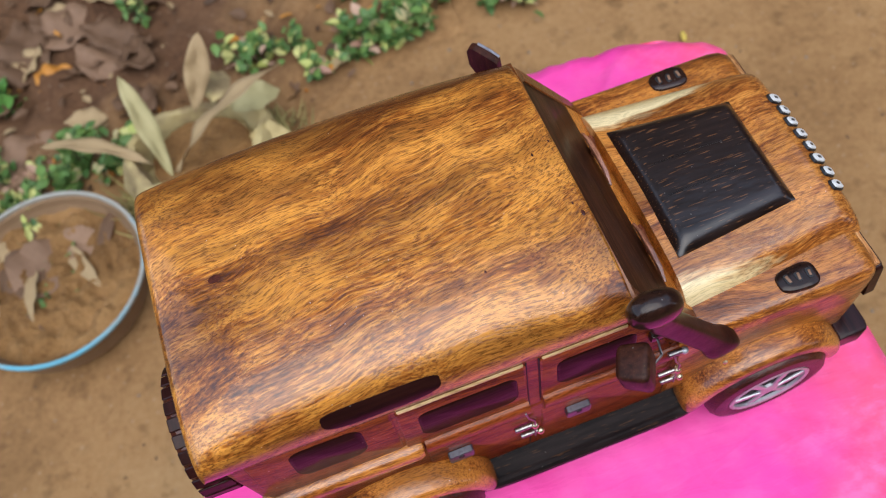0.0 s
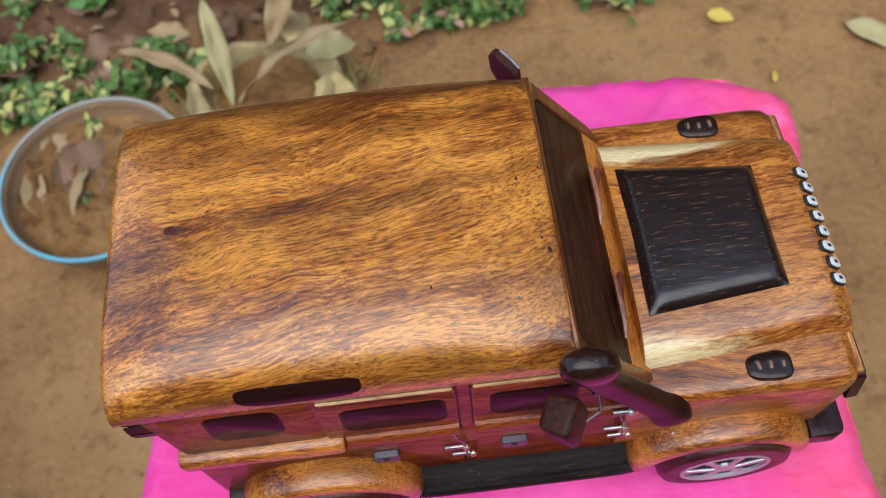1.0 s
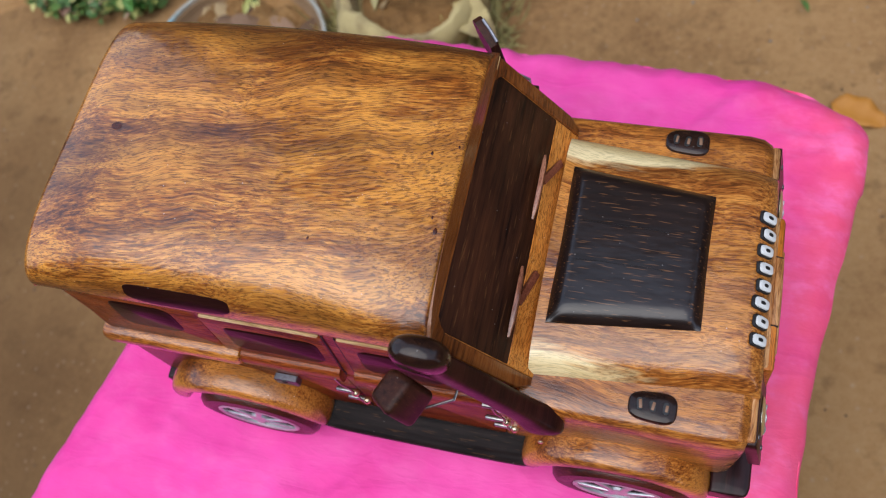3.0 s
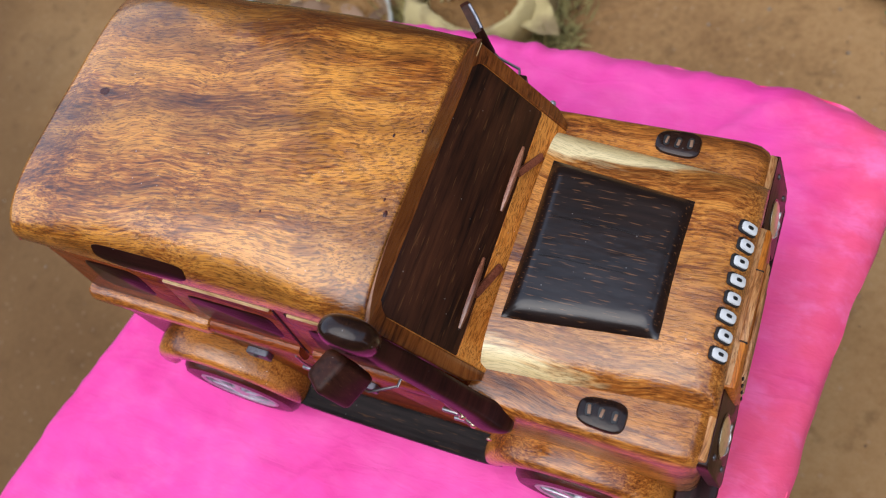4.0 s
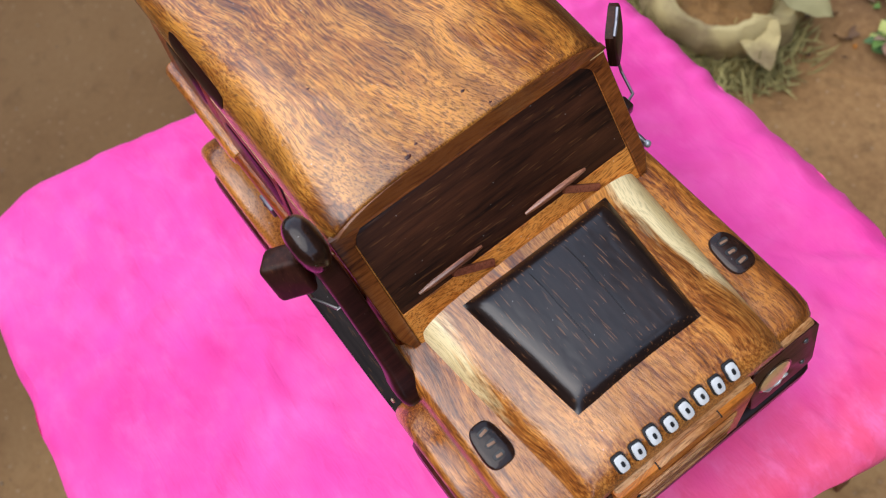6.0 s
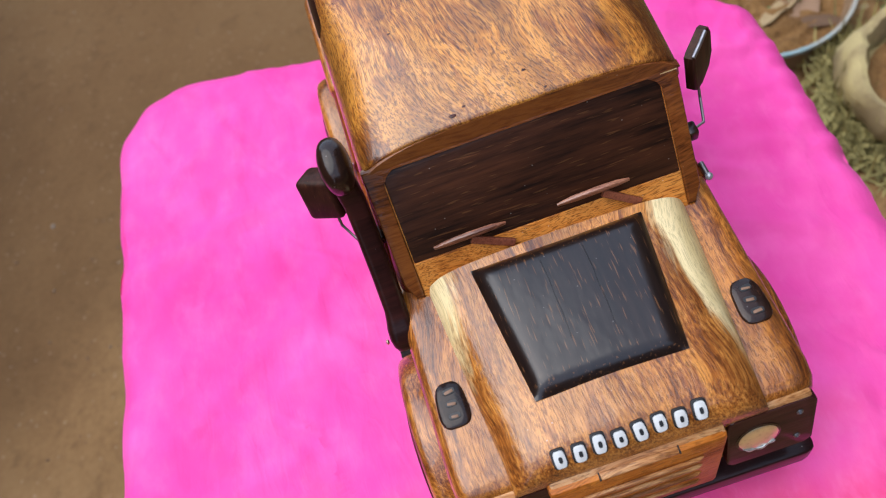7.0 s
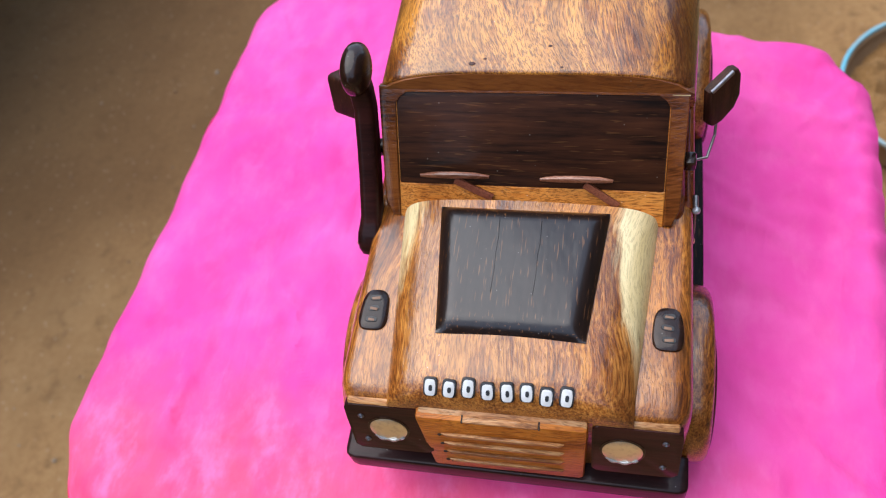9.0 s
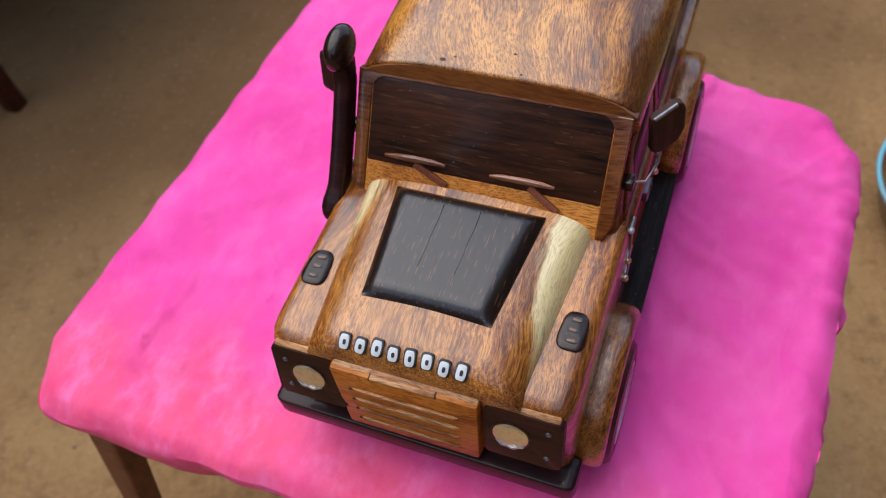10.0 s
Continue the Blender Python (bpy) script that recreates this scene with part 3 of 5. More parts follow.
def cloth_mesh():
    loop = round_loop(CLOTH_EDGE, 20)
    mid = Vector((0.0, -0.04))
    rings = []
    fracs = [k / 80 for k in range(1, 81)]
    for f in fracs:
        rings.append([(*(mid + (p - mid) * f), crease(*(mid + (p - mid) * f)) - 0.010 * max(0.0, (f - 0.93) / 0.07) ** 2 + gather(p, f)) for p in loop])
    n = len(loop)
    for j, (drop, out) in enumerate(((0.016, 0.004), (0.024, 0.005), (0.034, 0.005), (0.046, 0.004), (0.058, 0.002))):
        ring = []
        for k, p in enumerate(loop):
            way = (p - mid).normalized()
            wave = 0.5 + 0.5 * noise.noise(Vector((p.x * 26, p.y * 26, 2.0)))
            if p.y > 0.12:
                wave += 0.9 * noise.noise(Vector((p.x * 85, p.y * 85 + j * 0.7, 7.0)))
            hang = drop * (0.75 + 0.55 * noise.noise(Vector((p.x * 9, p.y * 9, 5.0))))
            q = p + way * (out - 0.004 + 0.007 * (wave - 0.5) * (j + 1) / 2 - 0.005 * (j > 1))
            ring.append((q.x, q.y, -0.010 - hang + 0.010))
        rings.append(ring)
    bm = skin(rings, caps=False)
    centre = bm.verts.new((mid.x, mid.y, crease(*mid)))
    bm.verts.ensure_lookup_table()
    for k in range(n):
        bm.faces.new((centre, bm.verts[k], bm.verts[(k + 1) % n]))
    return bm


cloth = part("tablecloth", cloth_mesh(), CLOTH)
cloth.modifiers.new("thickness", "SOLIDIFY").thickness = 0.0012
cloth.modifiers["thickness"].offset = -1
tagged(cloth, "hot pink creased cotton cloth spread over a stool", "cloth")

# ---- the wooden model car ----
car = empty("model_car", (0, 0, 0), "polished handmade wooden off-road model car on a pink cloth", "model car")

Z_BELT, Z_ROOF = 0.104, 0.158


def tub():
    """The lower body, from the rear to the firewall."""
    return block((0.211, 0.148, 0.074), (-0.0405, 0, 0.069), 0.005, 4)


def cabin():
    """The upper body: sides lean in, the windscreen leans back."""
    rings = []
    for z in (0.100, 0.112, 0.124, 0.136, 0.148, 0.160, 0.166):
        k = (z - 0.100) / 0.066
        half = 0.0735 - 0.0055 * k
        back, front = -0.146 - 0.009 * k, 0.0765 - 0.0735 * (z - 0.100) / 0.0955
        front = 0.0560 + (0.127 - z) * 0.74
        cx, hx = (back + front) / 2, (front - back) / 2
        rings.append([(cx + a, b, z) for a, b in squircle(hx, half, 72, 26.0)])
    return skin(rings)


part("lower_body", tub(), BODY, car)
part("cabin", cabin(), BODY, car)


def roof_top(u, v):
    """The roof's crowned upper skin, hand-shaped and a little fuller on its left; u runs from the rear to the front, v across."""
    x = -0.0620 + (0.0920 if u > 0 else 0.0955) * u
    w = 0.0708 if v < 0 else 0.0709 + 0.0036 * (1 - ((u - 0.15) / 1.15) ** 2)
    y = w * v
    cross = 0.0265 * (1 - (1 - min(1.0, abs(v)) ** (5.0 if v < 0 else 6.0)) ** 0.55)
    run = 0.0080 * abs(u) ** (3.0 if u > 0 else 4.0)
    lip = 0.0
    edge = 0.982 if u > 0 else 0.95
    if abs(u) > edge:
        lip = (0.0011 if u > 0 else 0.0040) * (1 - math.sqrt(max(0.0, 1 - ((abs(u) - edge) / (1 - edge)) ** 2)))
    dip = 0.0014 * max(0.0, u) ** 2
    level = 1 - min(1.0, abs(v)) ** 8
    return Vector((x, y, 0.1842 - cross - (run + dip) * level - lip))


def roof_mesh():
    us = sorted({round(s, 5) for s in steps(-1, 1, 44)} | {s * e for s in (-1, 1) for e in (0.95, 0.965, 0.975, 0.982, 0.986, 0.990, 0.994, 0.997, 0.999, 1.0)})
    vs = [math.copysign(1 - (1 - abs(s)) ** 1.5, s) for s in steps(-1, 1, 48)]
    bm = bmesh.new()
    rows = [[bm.verts.new(roof_top(u, v)) for v in vs] for u in us]
    for a, b in zip(rows, rows[1:]):
        for k in range(len(vs) - 1):
            bm.faces.new((a[k], b[k], b[k + 1], a[k + 1]))
    rim = [r[0] for r in rows] + rows[-1][1:-1] + [r[-1] for r in rows[::-1]] + rows[0][-2:0:-1]
    for drop, inset in ((0.0018, -0.0002), (0.0045, 0.0006), (0.007, 0.0022)):
        ring = []
        for v in rim:
            q = v.co.copy()
            z = q.z
            low = 0.1578 - drop
            ring.append(bm.verts.new((q.x - math.copysign(inset, q.x + 0.062) * (abs(q.x + 0.062) > 0.0915), q.y - math.copysign(inset, q.y) * (abs(q.y) > 0.069), min(z, low))))
        last = rim if drop == 0.0018 else prev
        for k in range(len(ring)):
            bm.faces.new((last[k], last[(k + 1) % len(ring)], ring[(k + 1) % len(ring)], ring[k]))
        prev = ring
    bm.faces.new(prev)
    return bm


part("roof", roof_mesh(), ROOF, car, "golden brown roof with dark streaks and a knot")


def on_roof(u, v, lift=0.0):
    """A place on the roof with its outward lift."""
    p, e = roof_top(u, v), 1e-3
    n = (roof_top(u + e, v) - roof_top(u - e, v)).cross(roof_top(u, v + e) - roof_top(u, v - e)).normalized()
    return p + n * lift


def alpine(side):
    """A long dark light let into the curved edge of the roof."""
    rings = []
    for du, dv in squircle(0.265, 0.027, 36, 4.5):
        rings.append((du, dv))
    bm = bmesh.new()
    u0, v0 = -0.19, 0.972
    grids = []
    for f, lift in ((1.0, -0.0004), (1.0, 0.0002), (0.86, 0.0003), (0.55, 0.0003), (0.25, 0.0003)):
        grids.append([bm.verts.new(on_roof(u0 + du * f, side * (v0 + dv * f), lift)) for du, dv in rings])
    for a, b in zip(grids, grids[1:]):
        for k in range(len(a)):
            bm.faces.new((a[k], a[(k + 1) % len(a)], b[(k + 1) % len(a)], b[k]))
    bm.faces.new(grids[-1])
    return bm


for side in (-1, 1):
    part("roof_window", alpine(side), WINDOW, car, "long dark inlaid roof-edge window")

knot = bmesh.new()
for f in (1.0, 0.6, 0.2):
    for a, b in squircle(0.0028 * f, 0.0019 * f, 14, 2.0):
        p = on_roof((-0.128 + 0.062 + a) / 0.0955, (0.001 + b) / 0.0708, 0.00012)
        knot.verts.new(p)
knot.verts.ensure_lookup_table()
for j in range(2):
    for k in range(14):
        knot.faces.new([knot.verts[i] for i in (14 * j + k, 14 * j + (k + 1) % 14, 14 * j + 14 + (k + 1) % 14, 14 * j + 14 + k)])
knot.faces.new(knot.verts[28:42])
part("knot", knot, TYRE, car, "small dark knot in the wood")

for u, v, r in ((0.955, -0.36, 0.0011), (0.93, -0.28, 0.0006), (0.86, 0.12, 0.0007), (0.97, 0.20, 0.0006), (0.42, -0.55, 0.0006)):
    part("chip", bead(on_roof(u, v, -0.0001), r, (1.0, 1.6, 0.35), 8, 6), TYRE, car, "tiny dark chip in the lacquer")

# windscreen: a slanted frame round a dark panel, wipers in front of it
SCREEN = Matrix.Translation((0.0448, 0, 0.1436)) @ Matrix(((0.0, -0.597, 0.802, 0), (1.0, 0.0, 0.0, 0), (0.0, 0.802, 0.597, 0), (0, 0, 0, 1)))


def outline(w_top, w_low, h, r_top, r_low, n=6):
    """A window's outline: upper corners rounded by r_top, lower ones by r_low, h half its height."""
    out = []
    for cx, cy, a0, r in ((w_top - r_top, h - r_top, 0, r_top), (-w_top + r_top, h - r_top, 90, r_top), (-w_low + r_low, -h + r_low, 180, r_low), (w_low - r_low, -h + r_low, 270, r_low)):
        for k in range(n):
            w = radians(a0 + 90 * k / (n - 1))
            out.append((cx + r * math.cos(w), cy + r * math.sin(w)))
    return out


def screen_frame():
    """A frame of two posts and a head round the windscreen, open below."""
    inner = []
    for cx, a0 in ((0.0568, 0), (-0.0568, 90)):
        inner += [(cx + 0.0054 * math.cos(radians(a0 + 18 * k)), 0.0184 + 0.0054 * math.sin(radians(a0 + 18 * k))) for k in range(6)]
    pts = [(-0.0622, -0.0370), (-0.0660, -0.0370), (-0.0694, -0.0290), (-0.0700, 0.0262), (0.0700, 0.0262), (0.0694, -0.0290), (0.0660, -0.0370), (0.0622, -0.0370)] + inner
    return prism(pts, 0.0028, SCREEN, 0.0009, 3)


def header_mesh():
    """The face between the windscreen's frame and the crisp front edge of the roof."""
    rings = []
    for v in steps(-0.985, 0.985, 40):
        p = roof_top(1.0, v)
        low = 0.1645
        top = max(p.z - 0.0002, low + 0.0004)
        fore = 0.0324 - 0.25 * (top - low)
        rings.append([(0.0324, p.y, low), (fore, p.y, top), (0.0285, p.y, top), (0.0285, p.y, low)])
    return skin(rings)


screen = part("windscreen", prism([(x, y + 0.0016) for x, y in outline(0.0617, 0.0617, 0.0220, 0.0052, 0.0006)], 0.0021, SCREEN, 0.0002), EBONY_ACROSS, car, "dark brown inlaid wooden windscreen")
part("inlay_line", prism([(x, y + 0.0016) for x, y in outline(0.06215, 0.0620, 0.0224, 0.0054, 0.0006)], 0.0019, SCREEN), COWL, screen, "thin pale line round the dark panel")
frame_ob = part("windscreen_frame", screen_frame(), BODY_ACROSS, car, "orange-brown wooden windscreen frame")
part("header", header_mesh(), BODY_ACROSS, frame_ob)
part("joint", prism([(0.0624, 0.0238), (0.0698, 0.0238), (0.0698, 0.0242), (0.0624, 0.0242)], 0.00285, SCREEN), STRIP, frame_ob)
part("cowl", prism([(-0.0622, -0.0420), (0.0622, -0.0420), (0.0622, -0.0206), (-0.0622, -0.0206)], 0.0022, SCREEN, 0.0004, 1), COWL, car, "pale coarse-grained strip below the windscreen")

for at, start, base in ((-0.0344, (0.0585, -0.0346, 0.1318), (0.0630, -0.0168, 0.1248)), (0.0225, (0.0585, 0.0262, 0.1318), (0.0640, 0.0415, 0.1235))):
    a, b = Vector(start), Vector(base)
    wiper = part("wiper", tube([a, a + (b - a) * 0.5, b], (0.0017, 0.0011), 12, 8.0, (0.802, 0, 0.597)), ARM, car, "flat reddish brown wooden wiper arm")
    part("blade", tube([(0.0575, at - 0.0168, 0.1332), (0.0580, at - 0.010, 0.1346), (0.0582, at, 0.1352), (0.0580, at + 0.010, 0.1350), (0.0575, at + 0.0162, 0.1338)], [(0.0006, 0.0008), (0.0012, 0.0016), (0.0013, 0.0018), (0.0012, 0.0016), (0.0006, 0.0008)], 10, 3.0), BLADE, wiper, "pinkish brown wooden blade")


# bonnet and front fenders
def fender_block(side):
    rings = []
    for x, inset in ((0.0560, 0.0), (0.10, 0.0), (0.150, 0.0), (0.1565, 0.0008), (0.1605, 0.0028), (0.1628, 0.0060), (0.1635, 0.0095)):
        top, low = 0.1148 - inset, 0.046
        cz, hz = (top + low) / 2, (top - low) / 2
        rings.append([(x, side * (0.0490 + a), cz + b) for a, b in squircle(0.0280 - inset * 0.8, hz, 48, 8.0)])
    return skin(rings)


for side in (-1, 1):
    part("fender", fender_block(side), FENDER, car, "rounded reddish brown front fender")
part("engine_block", block((0.105, 0.06, 0.06), (0.108, 0, 0.078), 0.003), TYRE, car)


def bonnet_z(x, y):
    run = max(0.0, min(1.0, (x - 0.0665) / 0.0980))
    w = 0.0612 - 0.0085 * run
    v = min(1.0, abs(y) / w)
    front = max(0.0, (x - 0.1450) / 0.0195)
    height = 0.0150 * (1 - v ** 7) ** 0.6
    roll = math.sqrt(max(0.0, 1 - min(1.0, front) ** 2.6))
    dish = 0.0008 * math.cos(y * 60)
    return 0.1105 + (0.0020 + height) * (0.25 + 0.75 * roll) + dish * roll


def bonnet_mesh():
    xs = steps(0.0665, 0.140, 30) + [0.1430, 0.1455, 0.148, 0.1505, 0.153, 0.1555, 0.158, 0.160, 0.1617, 0.163, 0.1639, 0.1645]
    vs = [math.copysign(1 - (1 - abs(s)) ** 1.7, s) for s in steps(-1, 1, 46)]
    bm = bmesh.new()
    rows = []
    for x in xs:
        w = 0.0612 - 0.0085 * (x - 0.0665) / 0.0980
        rows.append([bm.verts.new((x, w * v, bonnet_z(x, w * v))) for v in vs])
    for a, b in zip(rows, rows[1:]):
        for k in range(len(vs) - 1):
            bm.faces.new((a[k], b[k], b[k + 1], a[k + 1]))
    rim = [r[0] for r in rows] + rows[-1][1:-1] + [r[-1] for r in rows[::-1]] + rows[0][-2:0:-1]
    low = [bm.verts.new((v.co.x, v.co.y, 0.1060)) for v in rim]
    for k in range(len(rim)):
        bm.faces.new((rim[k], rim[(k + 1) % len(rim)], low[(k + 1) % len(rim)], low[k]))
    bm.faces.new(low)
    return bm


part("bonnet", bonnet_mesh(), BONNET, car, "raised bonnet with pale sapwood edges")


def pad_mesh():
    """The dark cushion-like panel on the bonnet, wider at the rear."""

    def swell(d):
        return 1 - (1 - min(1.0, d / 0.0090)) ** 2.5

    def place(u, v):
        hx, hy = 0.0325, 0.0356 - 0.0035 * u
        x, y = 0.1037 + hx * u, -0.0006 + hy * v
        h = 0.0050 * swell((1 - abs(u)) * hx) * swell((1 - abs(v)) * hy) + 0.0010 * (1 - u * u) * (1 - v * v)
        return Vector((x, y, 0.1276 + h))

    lines = sorted({math.copysign(1 - (1 - abs(w)) ** 2.0, w) for w in steps(-1, 1, 41)})
    bm = bmesh.new()
    rows = [[bm.verts.new(place(u, v)) for v in lines] for u in lines]
    for a, b in zip(rows, rows[1:]):
        for k in range(len(lines) - 1):
            bm.faces.new((a[k], b[k], b[k + 1], a[k + 1]))
    rim = [r[0] for r in rows] + rows[-1][1:-1] + [r[-1] for r in rows[::-1]] + rows[0][-2:0:-1]
    low = [bm.verts.new((v.co.x, v.co.y, 0.1240)) for v in rim]
    for k in range(len(rim)):
        bm.faces.new((rim[k], rim[(k + 1) % len(rim)], low[(k + 1) % len(rim)], low[k]))
    bm.faces.new(low)
    return bm


pad = part("bonnet_panel", pad_mesh(), EBONY, car, "cushioned glossy black wooden bonnet panel")
part("crack", tube([(0.080, 0.0085, 0.13345), (0.092, 0.0088, 0.13352), (0.099, 0.0082, 0.13355), (0.108, 0.0084, 0.13352), (0.118, 0.0078, 0.13345)], (0.00008, 0.0002), 6), BLACK, pad, "fine dark drying crack")
part("crack", tube([(0.080, -0.0105, 0.13345), (0.090, -0.0100, 0.13350), (0.098, -0.0103, 0.13352), (0.106, -0.0100, 0.13352), (0.118, -0.0104, 0.13345)], (0.00007, 0.0002), 6), BLACK, pad, "fine dark drying crack")

def vent_mesh(side):
    """An egg-shaped domed plate, wider towards the front."""
    rings = []
    for f, h in ((1.0, -0.002), (1.0, 0.0016), (0.975, 0.0024), (0.90, 0.0029), (0.6, 0.0032), (0.25, 0.0033), (0.02, 0.0033)):
        rings.append([(0.1212 + a * f, side * 0.0655 + b * f * (1 + 0.10 * a / 0.0102), 0.1134 + h) for a, b in squircle(0.0103, 0.0066, 36, 3.2)])
    return skin(rings)


slot_rng = random.Random(5)
for side in (-1, 1):
    vent = part("vent", vent_mesh(side), EBONY_PLAIN, car, "dark egg-shaped vent with three carved slots")
    for dx in (-0.0054, 0.0, 0.0056):
        wide = 0.0021 + 0.0004 * slot_rng.random()
        at = (0.1212 + dx, side * 0.0655 + slot_rng.uniform(-0.0004, 0.0004), 0.1162)
        slot = part("slot", prism(squircle(0.0014, wide + 0.0004, 14, 3.0), 0.00075, Matrix.Translation(at) @ pose(0, 0, 0, 0, 0, slot_rng.uniform(-10, 10)), 0.0001, 1), BLACK, vent)
        part("splinter", block((slot_rng.uniform(0.0011, 0.0015), wide * slot_rng.uniform(1.3, 1.8), 0.0006), (at[0] + 0.0003, at[1], at[2] + 0.0007), 0.0003, 2, (0, 0, slot_rng.uniform(-12, 12))), COPPER, slot)

# front: lamps, grille, bumper
for side in (-1, 1):
    tilt = Matrix.Translation((0.1640, side * 0.0546, 0.0898)) @ Matrix(((0, -0.208, 0.978, 0), (1, 0, 0, 0), (0, 0.978, 0.208, 0), (0, 0, 0, 1)))
    panel = part("lamp_panel", prism(squircle(0.0188, 0.0182, 40, 14.0), 0.0050, tilt, 0.0009, 3), EBONY_RED, car, "dark panel holding a round lamp")
    part("headlight", lathe([(0.0086, 0.0046), (0.0086, 0.0056), (0.0076, 0.0061), (0.004, 0.0064), (0.001, 0.0065)], 32, tilt @ Matrix.Translation((-0.0030 - side * 0.0027, 0.0005, 0))), LAMP, panel, "round foil-silver headlight")
    part("lamp_ring", lathe([(0.0097, 0.0046), (0.0097, 0.0053), (0.0087, 0.0055), (0.0087, 0.0046)], 32, tilt @ Matrix.Translation((-0.0030 - side * 0.0027, 0.0005, 0))), EBONY_PLAIN, panel)
    rim = [tilt @ Vector((-0.0030 - side * 0.0027 + 0.0082 * math.sin(a), 0.0005 - 0.0082 * math.cos(a), 0.0060 + 0.0003 * math.sin(a * 9))) for a in steps(-0.95, 0.95, 15)]
    part("foil_edge", tube(rim, [(0.0004 + 0.0007 * math.cos(1.6 * a), 0.0006) for a in steps(-0.95, 0.95, 15)], 8, 2.0, (1, 0, 0)), SILVER, panel, "crumpled silver foil edge below the lamp")
    for sy in (0.0095, -0.0100):
        part("screw", lathe([(0.0015, 0.0044), (0.0015, 0.0053), (0.0010, 0.0057), (0.0004, 0.0052)], 14, tilt @ Matrix.Translation((side * 0.0118, sy, 0))), GUNMETAL, panel, "small dull screw head")
    part("front_trim", block((0.0036, 0.0345, 0.0038), (0.1624, side * 0.0542, 0.1082), 0.0010, 2, (0, 32, 0)), RAW, car, "pale raw strip above a lamp")


def grille_body():
    def narrow(co):
        k = 1.0 - 0.05 * (co.z < 0)
        return (co.x, co.y * k, co.z)

    return block((0.016, 0.0745, 0.054), (0.1632, -0.0028, 0.0835), 0.0022, 2, (0, -4, 0), narrow)


grille = part("grille", grille_body(), PALE, car, "pale wooden radiator grille with horizontal grooves")
cap = part("grille_cap", block((0.0068, 0.0728, 0.0056), (0.1640, -0.0024, 0.1088), 0.0012, 2, (0, 20, 0)), RAW, grille, "pale raw upper edge of the grille")
part("tab", block((0.0032, 0.0325, 0.0070), (0.1672, -0.0025, 0.1078), 0.0008, 2, (0, 14, 0)), RAW, cap)
for ty in (-0.0190, 0.0140):
    part("notch", block((0.0036, 0.0008, 0.0060), (0.1672, ty, 0.1078), 0.0002, 1, (0, 14, 0)), SEAM, cap)
for k in range(4):
    z = 0.0655 + 0.0100 * k
    part("groove", block((0.0012, 0.052 - 0.001 * k, 0.0013), (0.17235 - 0.00053 * k, -0.0028, z), 0.0003, 1, (0, -4, 0)), SEAM, grille)
    slat = part("slat", tube([(0.1722 - 0.00053 * k, -0.0296, z + 0.0016), (0.1726 - 0.00053 * k, -0.027, z + 0.0018), (0.1728 - 0.00053 * k, 0.0, z + 0.0020), (0.1726 - 0.00053 * k, 0.0222, z + 0.0018), (0.1720 - 0.00053 * k, 0.0242, z + 0.0016)], [(0.0003, 0.0004), (0.0009, 0.0012), (0.0010, 0.0013), (0.0009, 0.0011), (0.0003, 0.0003)], 10, 3.0), RAW, grille, "thin pale raised slat")
    part("pip", bead((0.1727 - 0.00053 * k, -0.0302, z + 0.0014), 0.0009, (0.6, 1.2, 0.8), 8, 6), SEAM, slat)


def bumper_mesh(x, half, low, top, deep, mid=0.0, skew=0.0, soft=0.0013):
    """A square-edged bar along y with softened arrises and rounded ends."""
    corner = [(soft * math.cos(a), soft * math.sin(a)) for a in steps(0, math.pi / 2, 4)]
    rings = []
    for y in [-half, -half + 0.0006, -half + 0.002, -half + 0.005] + steps(-half + 0.010, half - 0.010, 8) + [half - 0.005, half - 0.002, half - 0.0006, half]:
        edge = min(1.0, (half - abs(y)) / 0.005)
        pull = 0.0035 * (1 - math.sqrt(1 - (1 - edge) ** 2))
        a, b = deep - soft - pull * 0.5, (top - low) / 2 - soft - 0.3 * pull
        at = x - pull * 0.5 + skew * y
        ring = [(a + u, b + w) for u, w in corner] + [(-a - w, b + u) for u, w in corner] + [(-a - u, -b - w) for u, w in corner] + [(a + w, -b - u) for u, w in corner]
        rings.append([(at + u, mid + y, (top + low) / 2 + w) for u, w in ring])
    return skin(rings)


part("front_bumper", bumper_mesh(0.1640, 0.0825, 0.0385, 0.0530, 0.0090, -0.0025, 0.010), BAR, car, "black polished wooden front bumper")
part("rear_bumper", bumper_mesh(-0.1360, 0.0800, 0.0300, 0.0430, 0.0060), BAR, car, "black wooden rear bumper")
part("chassis", block((0.30, 0.10, 0.02), (0.0, 0, 0.040), 0.003), TYRE, car)

